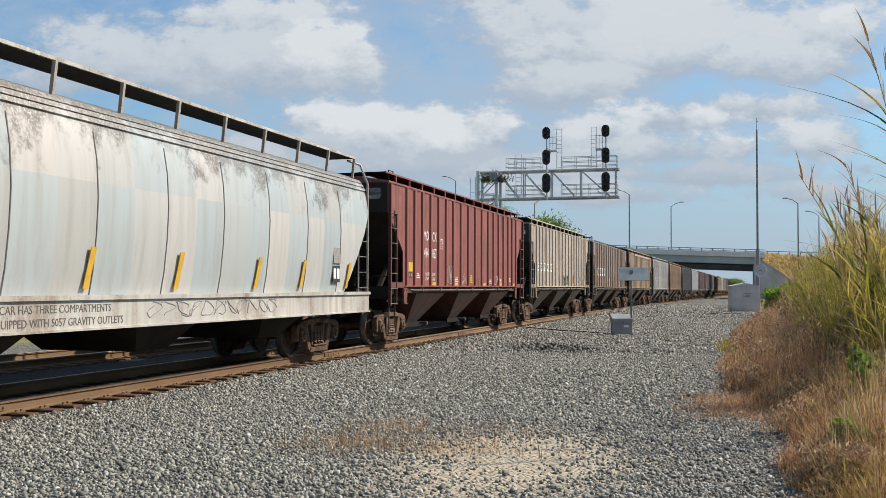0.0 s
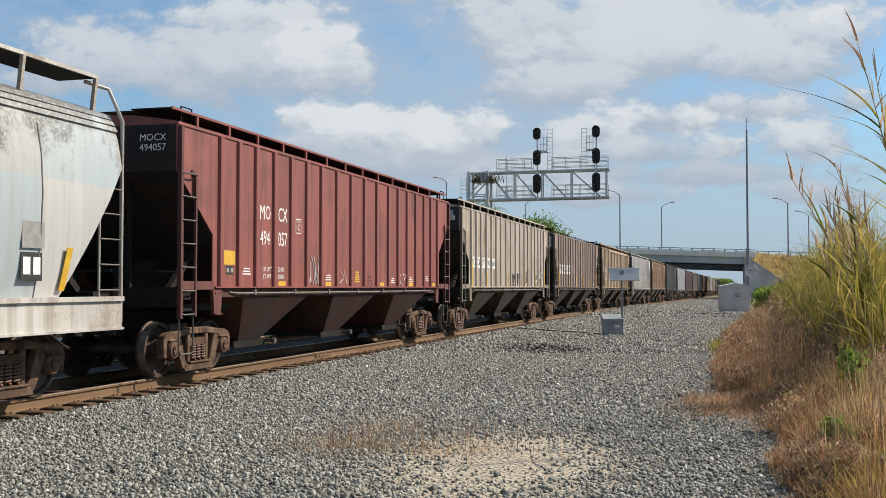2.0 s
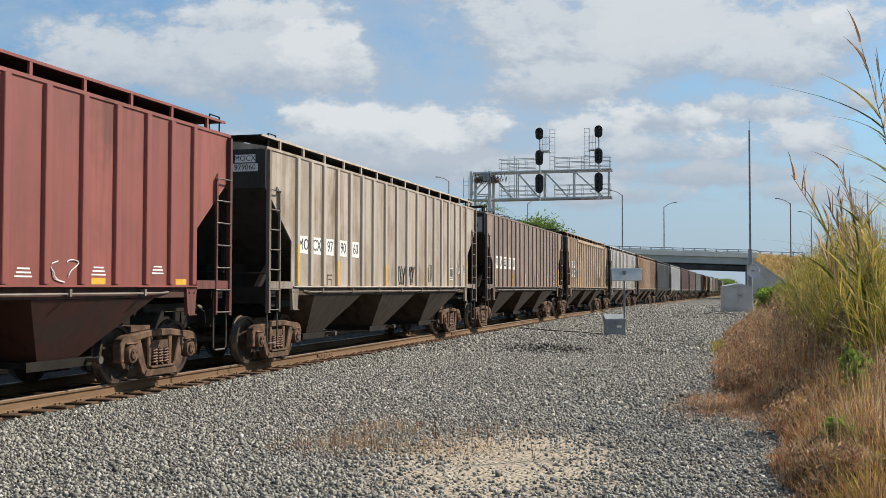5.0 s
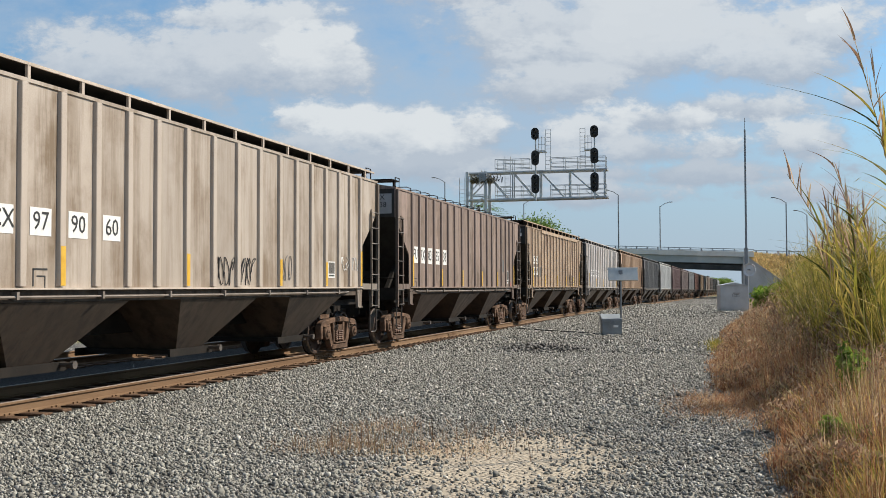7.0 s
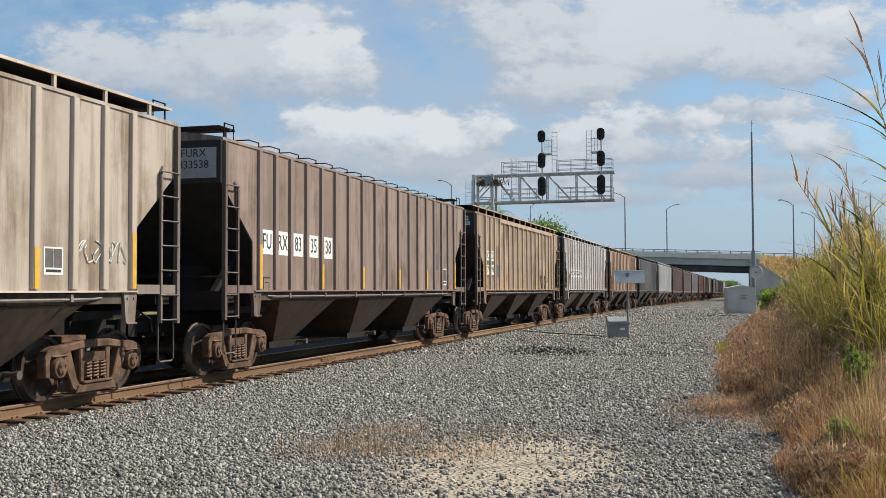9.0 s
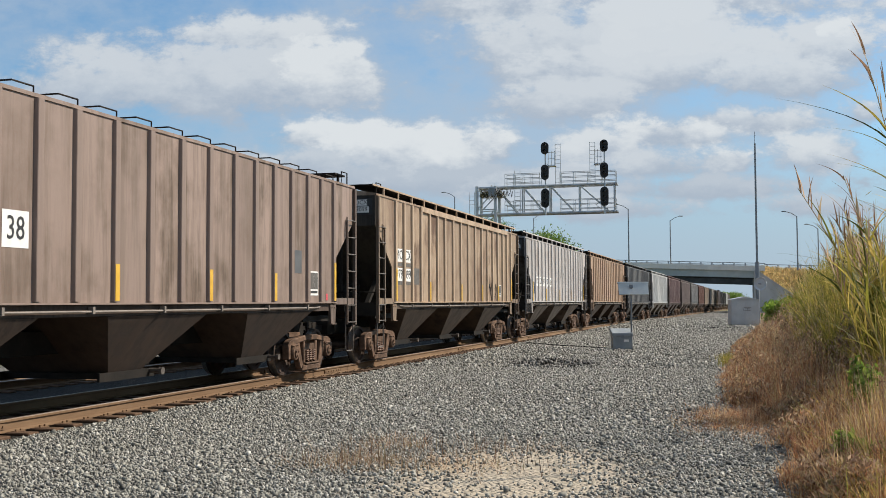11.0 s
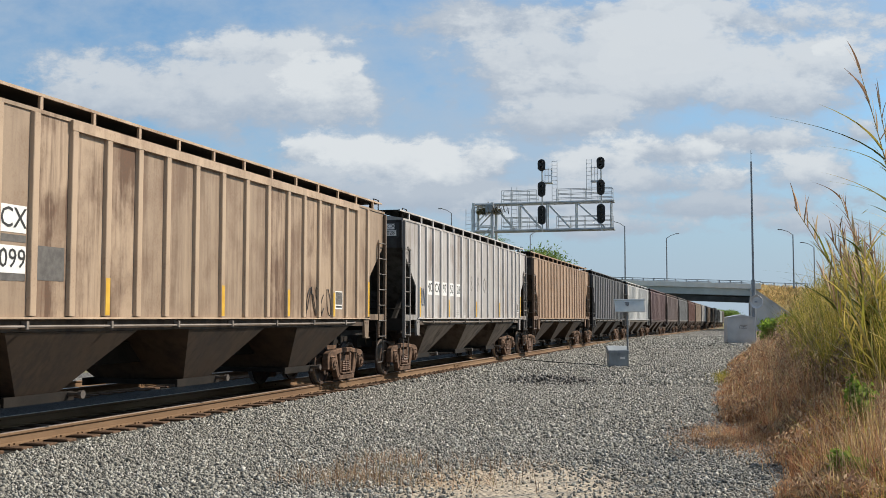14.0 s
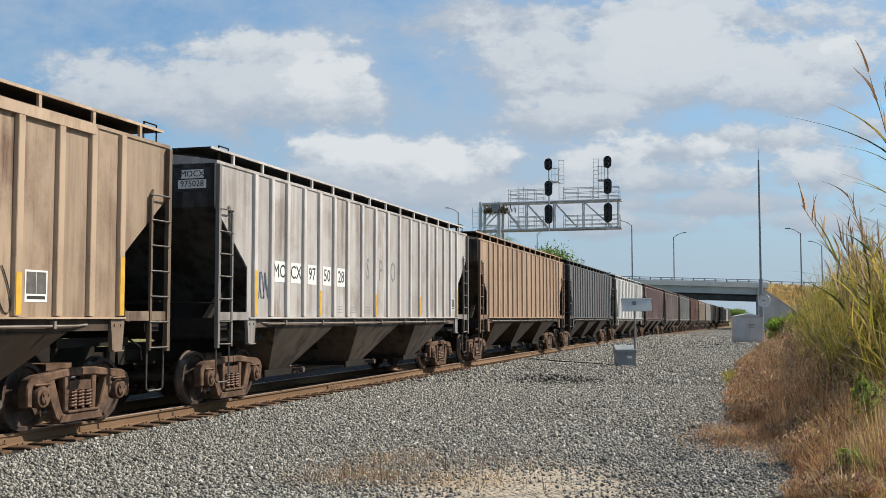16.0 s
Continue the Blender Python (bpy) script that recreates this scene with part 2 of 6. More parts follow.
M["dry"] = foliage("dry_grass_blades", [(0.15, 0.06, 0.03), (0.30, 0.13, 0.065), (0.42, 0.23, 0.115), (0.62, 0.45, 0.26), (0.30, 0.18, 0.08)])
M["grey_dry"] = foliage("grey_brown_stalks", [(0.11, 0.065, 0.04), (0.22, 0.135, 0.085), (0.32, 0.21, 0.14), (0.48, 0.36, 0.24), (0.18, 0.15, 0.06)])
M["reed"] = foliage("cane_blades", [(0.06, 0.07, 0.012), (0.15, 0.155, 0.025), (0.28, 0.235, 0.04), (0.46, 0.34, 0.10), (0.19, 0.18, 0.03)])
M["tree_leaf"] = foliage("tree_leaves", [(0.07, 0.12, 0.025), (0.13, 0.20, 0.045), (0.19, 0.27, 0.07), (0.10, 0.16, 0.03)])
M["bush_leaf"] = foliage("fresh_shrub_leaves", [(0.09, 0.15, 0.02), (0.17, 0.26, 0.04), (0.25, 0.33, 0.06), (0.12, 0.19, 0.03)])
M["leaf"] = foliage("green_leaves", [(0.04, 0.08, 0.015), (0.08, 0.15, 0.025), (0.13, 0.21, 0.04), (0.06, 0.11, 0.02)])


def ground_material():
    m, k, bsdf = material("gravel_ground")
    pos = k.n("ShaderNodeNewGeometry").outputs["Position"]
    sep = k.n("ShaderNodeSeparateXYZ", {0: pos})
    x, y = sep.outputs[0], sep.outputs[1]
    vor = k.n("ShaderNodeTexVoronoi", {"Vector": pos, "Scale": 20.0, "Randomness": 1.0})
    stone = k.n("ShaderNodeSeparateColor", {0: vor.outputs["Color"]}).outputs[0]
    edge = k.ramp(vor.outputs["Distance"], 0.75, 0.25)
    broad = k.noise(pos, 0.35, 5.0)
    mid = k.noise(pos, 2.2, 5.0)
    g = k.mix(stone, rgb(0.095, 0.092, 0.084), rgb(0.39, 0.377, 0.345))
    g = k.mix(k.math("MULTIPLY", k.math("SUBTRACT", 1.0, edge), 0.75), g, rgb(0.02, 0.019, 0.017))
    clump = k.noise(pos, 7.0, 4.0, 0.7)
    g = k.mix(k.math("MULTIPLY", k.ramp(clump, 0.45, 0.62), 0.55), g, rgb(0.045, 0.042, 0.037))
    g = k.mix(k.math("MULTIPLY", k.ramp(broad, 0.45, 0.75), 0.35), g, rgb(0.30, 0.27, 0.22))
    wob = k.math("MULTIPLY", k.math("SUBTRACT", mid, 0.5), 1.6)

    def spot(cx, cy, rx, ry, soft=0.4):
        du = k.math("DIVIDE", k.math("SUBTRACT", x, cx), rx)
        dv = k.math("DIVIDE", k.math("SUBTRACT", y, cy), ry)
        rr = k.math("SQRT", k.math("ADD", k.math("MULTIPLY", du, du), k.math("MULTIPLY", dv, dv)))
        return k.ramp(k.math("ADD", rr, wob), 1.0 + soft, 1.0 - soft)

    sand = k.mix(k.noise(pos, 30.0, 4.0), rgb(0.35, 0.29, 0.21), rgb(0.52, 0.45, 0.35))
    patch = spot(-2.2, 10.3, 1.25, 2.3)
    g = k.mix(k.math("MULTIPLY", patch, 0.8), g, sand)
    straw = k.mix(mid, rgb(0.22, 0.14, 0.07), rgb(0.40, 0.30, 0.17))
    g = k.mix(k.math("MULTIPLY", spot(-3.7, 10.9, 1.1, 0.8), 0.4), g, straw)
    g = k.mix(k.math("MULTIPLY", spot(-4.6, 28.0, 1.1, 2.6), 0.6), g, rgb(0.07, 0.066, 0.06))
    # near-black strip along both tracks: dark ballast with the train's shade painted in
    track_shade = k.math("MULTIPLY", k.ramp(k.math("ABSOLUTE", k.math("ADD", x, 12.3)), 3.8, 3.2), 0.9)
    g = k.mix(track_shade, g, rgb(0.010, 0.009, 0.008))
    grass_n = k.noise(pos, 0.8, 6.0)
    grass = k.mix(grass_n, rgb(0.13, 0.12, 0.045), rgb(0.30, 0.27, 0.11))
    soil = k.mix(mid, rgb(0.10, 0.065, 0.04), rgb(0.24, 0.17, 0.10))
    east = k.ramp(k.math("ADD", x, wob), 0.0, 0.9)
    west = k.ramp(k.math("ADD", x, wob), -19.0, -21.0)
    far = k.ramp(y, 235.0, 300.0)
    g = k.mix(east, g, soil)
    g = k.mix(k.math("MAXIMUM", west, k.math("MULTIPLY", far, 0.8)), g, grass)
    bsdf.inputs["Specular IOR Level"].default_value = 0.12
    plug(k, bsdf, g, 0.9, 0.0, k.math("ADD", edge, k.math("MULTIPLY", mid, 0.6)), 0.7, 0.03)
    return m


M["nest"] = foliage("nest_sticks", [(0.05, 0.045, 0.025), (0.12, 0.10, 0.05), (0.20, 0.16, 0.09), (0.09, 0.10, 0.035)])
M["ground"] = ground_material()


# ---------------------------------------------------------------- mesh helpers
class Shape:
    """Collects vertices and faces for one mesh."""

    def __init__(self):
        self.v, self.f, self.s = [], [], []

    def add(self, verts, faces, slot=0):
        b = len(self.v)
        self.v += [tuple(p) for p in verts]
        self.f += [tuple(b + i for i in q) for q in faces]
        self.s += [slot] * len(faces)
        return self

    def box(self, x0, x1, y0, y1, z0, z1, slot=0, m=None):
        vs = [Vector((x, y, z)) for z in (z0, z1) for x, y in ((x0, y0), (x1, y0), (x1, y1), (x0, y1))]
        if m is not None:
            vs = [m @ p for p in vs]
        return self.add(vs, [(3, 2, 1, 0), (4, 5, 6, 7), (0, 1, 5, 4), (1, 2, 6, 5), (2, 3, 7, 6), (3, 0, 4, 7)], slot)

    def bar(self, a, b, w, h=None, slot=0, up=(0, 0, 1)):
        """A straight bar of rectangular section from a to b."""
        h = w if h is None else h
        a, b = Vector(a), Vector(b)
        d = (b - a).normalized()
        up = Vector(up)
        if abs(d.dot(up)) > 0.98:
            up = Vector((0, 1, 0)) if abs(d.y) < 0.9 else Vector((1, 0, 0))
        r = d.cross(up).normalized()
        q = r.cross(d).normalized()
        vs = [p + r * sx * w / 2 + q * sq * h / 2 for p in (a, b) for sx, sq in ((-1, -1), (1, -1), (1, 1), (-1, 1))]
        return self.add(vs, [(3, 2, 1, 0), (4, 5, 6, 7), (0, 1, 5, 4), (1, 2, 6, 5), (2, 3, 7, 6), (3, 0, 4, 7)], slot)

    def tube(self, pts, r, n=8, slot=0):
        """A round tube along points; r may be a list."""
        pts = [Vector(p) for p in pts]
        rs = r if isinstance(r, (list, tuple)) else [r] * len(pts)
        rings = []
        for i, p in enumerate(pts):
            d = (pts[min(i + 1, len(pts) - 1)] - pts[max(i - 1, 0)]).normalized()
            up = Vector((0, 0, 1)) if abs(d.z) < 0.95 else Vector((0, 1, 0))
            e = d.cross(up).normalized()
            q = e.cross(d).normalized()
            rings.append([p + (e * math.cos(2 * math.pi * j / n) + q * math.sin(2 * math.pi * j / n)) * rs[i] for j in range(n)])
        vs = [p for ring in rings for p in ring]
        fs = [(i * n + j, i * n + (j + 1) % n, (i + 1) * n + (j + 1) % n, (i + 1) * n + j) for i in range(len(pts) - 1) for j in range(n)]
        fs += [tuple(range(n - 1, -1, -1)), tuple(range((len(pts) - 1) * n, len(pts) * n))]
        return self.add(vs, fs, slot)

    def lathe(self, prof, centre=(0, 0, 0), axis="x", n=24, slot=0):
        """Profile of (along, radius) turned about an axis through centre."""
        vs = []
        for along, r in prof:
            for j in range(n):
                c, s = r * math.cos(2 * math.pi * j / n), r * math.sin(2 * math.pi * j / n)
                p = {"x": (along, c, s), "y": (s, along, c), "z": (c, s, along)}[axis]
                vs.append(Vector(p) + Vector(centre))
        fs = [(i * n + j, i * n + (j + 1) % n, (i + 1) * n + (j + 1) % n, (i + 1) * n + j) for i in range(len(prof) - 1) for j in range(n)]
        fs += [tuple(range(n - 1, -1, -1)), tuple(range((len(prof) - 1) * n, len(prof) * n))]
        return self.add(vs, fs, slot)

    def plate(self, prof, x0, x1, slot=0):
        """A profile of (y, z) points given thickness from x0 to x1."""
        n = len(prof)
        vs = [(x0, y, z) for y, z in prof] + [(x1, y, z) for y, z in prof]
        fs = [tuple(range(n)), tuple(range(2 * n - 1, n - 1, -1))] + [(i, (i + 1) % n, n + (i + 1) % n, n + i) for i in range(n)]
        return self.add(vs, fs, slot)

    def mesh(self, name, mats, smooth=False, fix=True):
        me = bpy.data.meshes.new(name)
        me.from_pydata(self.v, [], self.f)
        for m in mats:
            me.materials.append(m)
        if len(mats) > 1:
            me.polygons.foreach_set("material_index", self.s)
        if fix:
            bm = bmesh.new()
            bm.from_mesh(me)
            bmesh.ops.recalc_face_normals(bm, faces=bm.faces)
            bm.to_mesh(me)
            bm.free()
        if smooth:
            me.shade_smooth()
            me.set_sharp_from_angle(angle=radians(35))
        return me


def put(name, me, parent=None, m=None, label=""):
    """Links a mesh as one object, under its thing when one is given."""
    ob = new(name, me)
    if parent is not None:
        ob.parent = parent
    if m is not None:
        ob.matrix_basis = m
    if label:
        tagged(ob, label)
    return ob


def part(name, shape, mat, parent, label="", m=None, smooth=False):
    mats = mat if isinstance(mat, (list, tuple)) else [mat]
    return put(name, shape.mesh(name, mats, smooth), parent, m, label)


def thing(name, label, category, m=None, group="", kind=""):
    ob = new(name)
    if m is not None:
        ob.matrix_basis = m
    return tagged(ob, label, category, group, kind)


def letters(name, text, size, mat, parent, m, align="CENTER", squeeze=1.0):
    """Lettering from the built-in font, as a thin mesh."""
    cu = bpy.data.curves.new(name, "FONT")
    cu.body, cu.size, cu.align_x, cu.align_y, cu.extrude, cu.resolution_u = text, size, align, "CENTER", 0.0015, 2
    tmp = bpy.data.objects.new(name, cu)
    scene.collection.objects.link(tmp)
    bpy.context.view_layer.update()
    me = bpy.data.meshes.new_from_object(tmp.evaluated_get(bpy.context.evaluated_depsgraph_get()))
    bpy.data.objects.remove(tmp)
    bpy.data.curves.remove(cu)
    me.transform(Matrix.Diagonal((squeeze, 1, 1, 1)))
    me.materials.clear()
    me.materials.append(mat)
    return put(name, me, parent, m)


# ---------------------------------------------------------------- the line of the track
TRACK_X, RAIL_Z = -10.06, 0.20


def line_x(y):
    """Centre of the near track: a very flat bend to the right, then straight."""
    s = min(max(y - 30.0, 0.0), 60.0)
    return TRACK_X + s * s / 7000.0 + max(y - 90.0, 0.0) * (120.0 / 7000.0)


def line_z(y):
    return RAIL_Z - max(y - 60.0, 0.0) * 0.0035


def ground_z(x, y):
    return min(0.0, line_z(y) - RAIL_Z)


# ---------------------------------------------------------------- ground and track
def make_ground():
    sh = Shape()
    xs = [-3000, -800, -200, -60, -30, -22, -18, -14, -10, -6, -3, 0, 2, 5, 12, 30, 80, 300, 1000, 3000]
    ys = [-3000, -400, -60, -20, 0, 8, 14, 20, 30, 45, 60, 80, 110, 150, 200, 260, 340, 500, 900, 1800, 3500]
    for y in ys:
        for x in xs:
            sh.v.append((x, y, ground_z(x, min(y, 400.0))))
    n = len(xs)
    for j in range(len(ys) - 1):
        for i in range(n - 1):
            sh.f.append((j * n + i, j * n + i + 1, (j + 1) * n + i + 1, (j + 1) * n + i))
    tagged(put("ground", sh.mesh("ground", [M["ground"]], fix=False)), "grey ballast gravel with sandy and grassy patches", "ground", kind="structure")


RAIL_PROFILE = [(-0.07, -0.17), (0.07, -0.17), (0.07, -0.158), (0.012, -0.14), (0.009, -0.05), (0.034, -0.038), (0.036, -0.008), (0.028, 0.0), (-0.028, 0.0), (-0.036, -0.008), (-0.034, -0.038), (-0.009, -0.05), (-0.012, -0.14), (-0.07, -0.158)]


def make_rail(shift, label):
    rail = tagged(new("rail"), label, "rail", "rails of the two tracks")
    stops = [-60 + 11.9 * i for i in range(15)] + [160, 240, 330, 420]
    n = len(RAIL_PROFILE)
    for a, b in zip(stops, stops[1:]):
        ys = [a + (b - a - 0.006) * i / 4 for i in range(5)]
        sh = Shape()
        for y in ys:
            for px, pz in RAIL_PROFILE:
                sh.v.append((line_x(y) + shift + px, y, line_z(y) + pz))
        for j in range(4):
            for i in range(n):
                sh.f.append((j * n + i, j * n + (i + 1) % n, (j + 1) * n + (i + 1) % n, (j + 1) * n + i))
                sh.s.append(1 if i in (6, 7, 8) else 0)
        put("rail_section", sh.mesh("rail_section", [M["rail_side"], M["rail_top"]]), rail)
        if a > -12 and b < 80:
            bar = Shape()
            for s in (-1, 1):
                bar.box(line_x(b) + shift + min(s * 0.012, s * 0.034), line_x(b) + shift + max(s * 0.012, s * 0.034), b - 0.45, b + 0.45, line_z(b) - 0.13, line_z(b) - 0.055)
                for k in range(6):
                    bar.lathe([(line_x(b) + shift + s * 0.03, 0.016), (line_x(b) + shift + s * 0.05, 0.016)], (0, b - 0.4 + k * 0.16, line_z(b) - 0.09), "x", 8)
            put("joint_bar", bar.mesh("joint_bar", [M["rail_side"]]), rail)
    return rail


def make_tracks():
    for base, lab in ((0.0, "brown rusty steel rail with a worn head on wooden ties"), (-4.6, "rusty steel rail of the track beyond the train")):
        for side in (-0.755, 0.755):
            make_rail(base + side, lab)
    variants = []
    for i in range(4):
        sh = Shape()
        sh.box(-1.3 + random.uniform(-0.05, 0.03), 1.16 + random.uniform(-0.08, 0.10), -0.11, 0.11, -0.16, 0.012)
        me = sh.mesh("tie", [M["tie"]])
        bm = bmesh.new()
        bm.from_mesh(me)
        bmesh.ops.bevel(bm, geom=bm.edges[:], offset=0.014, segments=1, affect="EDGES")
        bm.to_mesh(me)
        bm.free()
        variants.append(me)
    bed = thing("tie_bed", "weathered wooden ties under the near track", "ties", kind="structure")
    bed2 = thing("tie_bed", "weathered wooden ties under the far track", "ties", kind="structure")
    y = -6.0
    while y < 95:
        put("tie", random.choice(variants), bed, pose(line_x(y) + random.uniform(-0.04, 0.04), y, line_z(y) - 0.175, 0, 0, random.uniform(-1.2, 1.2)))
        if y < 60:
            put("tie", random.choice(variants), bed2, pose(line_x(y) - 4.6 + random.uniform(-0.04, 0.04), y, line_z(y) - 0.175, 0, 0, random.uniform(-1.2, 1.2)))
        y += 0.5 + random.uniform(-0.03, 0.03)
    plate = Shape().box(-0.16, 0.16, -0.09, 0.09, 0, 0.014)
    for sx in (-0.12, 0.12):
        for sy in (-0.05, 0.05):
            plate.box(sx - 0.012, sx + 0.012, sy - 0.012, sy + 0.012, 0.014, 0.035)
    pme = plate.mesh("tie_plate", [M["rail_side"]])
    for i in range(80):
        yy = -3.0 + i * 0.5
        put("tie_plate", pme, bed, pose(line_x(yy) + 0.755, yy, line_z(yy) - 0.172))


def stones():
    """Loose ballast lying on the ground, too many to count."""
    rng = np.random.default_rng(5)
    parts = []
    for n, y0, y1, size in ((60000, 6.5, 15.0, 0.0140), (60000, 15.0, 27.0, 0.0165), (38000, 27.0, 60.0, 0.025), (12000, 60.0, 105.0, 0.042)):
        x = rng.uniform(-8.84, 0.7, n)
        y = rng.uniform(y0, y1, n)
        in_sand = ((x + 2.2) / 1.15) ** 2 + ((y - 10.3) / 2.2) ** 2 < rng.uniform(0.0, 1.9, n)
        keep = ~in_sand | (rng.random(n) < 0.04)
        keep &= rng.random(n) < np.clip((0.9 - x) / 1.0, 0.1, 1)
        x, y = x[keep], y[keep]
        parts.append(np.stack([x, y, rng.gamma(9, size / 9, len(x))], 1))
    crushed("gravel", np.concatenate(parts), 0.0, rng, stone_material(), "loose grey crushed-stone ballast")
    a, r = rng.uniform(0, 6.283, 1100), np.sqrt(rng.random(1100))
    pile = np.stack([-4.9 + 1.25 * r * np.cos(a), 28.6 + 1.5 * r * np.sin(a), rng.gamma(9, 0.03 / 9, 1100)], 1)
    crushed("ballast_pile", pile, 0.16 * (1 - r * r) * rng.random(1100), rng, M["pile"], "low heap of dark ballast")


def crushed(name, p, lift, rng, mat, label):
    """Angular stones at the given places (x, y, half size)."""
    n = len(p)
    corner = np.array([(sx, sy, sz) for sz in (-1, 1) for sx, sy in ((-1, -1), (1, -1), (1, 1), (-1, 1))], float)
    v = corner[None] * rng.uniform(0.3, 1.1, (n, 8, 3)) * rng.uniform(0.55, 1.3, (n, 1, 3))
    ang = rng.uniform(0, 6.28, (n, 3))
    for a, (i, j) in enumerate(((0, 1), (0, 2), (1, 2))):
        c, s = np.cos(ang[:, a])[:, None], np.sin(ang[:, a])[:, None]
        vi, vj = v[:, :, i].copy(), v[:, :, j].copy()
        v[:, :, i], v[:, :, j] = c * vi - s * vj, s * vi + c * vj
    v *= p[:, None, 2:3]
    v[:, :, 0] += p[:, 0:1]
    v[:, :, 1] += p[:, 1:2]
    v[:, :, 2] += p[:, 2:3] * 0.35 + np.reshape(lift, (-1, 1))
    q = np.array([(3, 2, 1, 0), (4, 5, 6, 7), (0, 1, 5, 4), (1, 2, 6, 5), (2, 3, 7, 6), (3, 0, 4, 7)])
    f = (q[None] + (np.arange(n) * 8)[:, None, None]).reshape(-1)
    quads(name, v.reshape(-1, 3), f, mat, label, "gravel")


def quads(name, v, f, mat, label, category, parent=None):
    me = bpy.data.meshes.new(name)
    n = len(f) // 4
    me.vertices.add(len(v))
    me.vertices.foreach_set("co", np.ascontiguousarray(v, dtype=np.float32).reshape(-1))
    me.loops.add(len(f))
    me.loops.foreach_set("vertex_index", f.astype(np.int32))
    me.polygons.add(n)
    me.polygons.foreach_set("loop_start", np.arange(n, dtype=np.int32) * 4)
    me.update(calc_edges=True)
    me.materials.append(mat)
    ob = new(name, me)
    if parent is not None:
        ob.parent = parent
        return ob
    return tagged(ob, label, category, kind="stuff")


def stone_material():
    m, k, bsdf = material("crushed_stone")
    rnd = k.n("ShaderNodeNewGeometry").outputs["Random Per Island"]
    ramp = k.n("ShaderNodeValToRGB", {0: rnd})
    e = ramp.color_ramp.elements
    e[0].color, e[1].color = rgb(0.085, 0.082, 0.074), rgb(0.56, 0.54, 0.485)
    mid = e.new(0.45)
    mid.color = rgb(0.262, 0.254, 0.214)
    hi = e.new(0.86)
    hi.color = rgb(0.40, 0.388, 0.335)
    co = k.n("ShaderNodeTexCoord").outputs["Object"]
    fine = k.noise(co, 120.0, 3.0)
    col = k.mix(k.math("MULTIPLY", fine, 0.5), ramp.outputs[0], rgb(0.14, 0.135, 0.125))
    bsdf.inputs["Specular IOR Level"].default_value = 0.25
    plug(k, bsdf, col, 0.85, 0.0, fine, 0.3, 0.004)
    return m


# ---------------------------------------------------------------- covered hopper cars
CACHE = {}


def cached(key, build):
    if key not in CACHE:
        CACHE[key] = build()
    return CACHE[key]


def painted(me, mat):
    """The same mesh in another paint."""
    key = (me.name, mat.name)
    if key not in CACHE:
        c = me.copy()
        c.materials.clear()
        c.materials.append(mat)
        CACHE[key] = c
    return CACHE[key]


B = 8.35            # half the length of the body


def hopper_shell():
    sh = Shape()
    prof = [(-B, 4.12), (B, 4.12), (B, 3.37), (7.05, 2.30), (5.9, 1.33), (-5.9, 1.33), (-7.05, 2.30), (-B, 3.37)]
    sh.plate(prof, -1.48, 1.48)
    return sh.mesh("body", [M["under"]])


def hopper_side():
    prof = [(-B, 4.15), (B, 4.15), (B, 3.37), (7.13, 2.40), (7.13, 1.5), (-7.13, 1.5), (-7.13, 2.40), (-B, 3.37)]
    return Shape().plate(prof, 1.48, 1.5).mesh("side_wall", [M["under"]])


def hopper_roof():
    sh = Shape()
    prof = [(-1.52, 4.11), (-1.52, 4.16), (-0.75, 4.28), (0.0, 4.33), (0.75, 4.28), (1.52, 4.16), (1.52, 4.11)]
    n = len(prof)
    sh.add([(x, -B, z) for x, z in prof] + [(x, B, z) for x, z in prof], [tuple(range(n)), tuple(range(2 * n - 1, n - 1, -1))] + [(i, (i + 1) % n, n + (i + 1) % n, n + i) for i in range(n)])
    sh.box(-0.28, 0.28, -B + 0.8, B - 0.8, 4.2, 4.36)
    return sh.mesh("roof", [M["under"]])


BAYS = ((-5.9, -2.95, -4.85, -3.95), (-1.42, 1.42, -0.45, 0.45), (2.95, 5.9, 3.95, 4.85))     # mouth and outlet of each bay along the car


def hopper_bay(y0, y1, b0, b1):
    """One discharge bay: side sheets that lean far in under the car and slope sheets down to the outlet."""
    sh = Shape()
    top = [(-1.49, y0, 1.32), (1.49, y0, 1.32), (1.49, y1, 1.32), (-1.49, y1, 1.32)]
    low = [(-0.86, b0, 0.46), (0.86, b0, 0.46), (0.86, b1, 0.46), (-0.86, b1, 0.46)]
    sh.add(top + low, [(0, 1, 2, 3), (7, 6, 5, 4), (0, 4, 5, 1), (1, 5, 6, 2), (2, 6, 7, 3), (3, 7, 4, 0)])
    return sh.mesh("hopper_bay", [M["under"]])


def gate_mesh():
    """Outlet gate under a bay: a frame with side rails."""
    sh = Shape()
    sh.plate([(-0.56, 0.37), (0.56, 0.37), (0.56, 0.458), (-0.56, 0.458)], -0.88, 0.88)
    for s in (-1, 1):
        sh.box(s * 0.90 - 0.02, s * 0.90 + 0.02, -0.75, 0.75, 0.34, 0.47)
    return sh.mesh("outlet_gate", [M["steel_dark"]])


def shaft_mesh():
    sh = Shape().tube([(-1.12, 0, 0.43), (1.12, 0, 0.43)], 0.035, 8)
    for s in (-1, 1):
        sh.lathe([(s * 1.10, 0.06), (s * 1.16, 0.06)], (0, 0, 0.43), "x", 10)
    return sh.mesh("gate_shaft", [M["ladder"]])


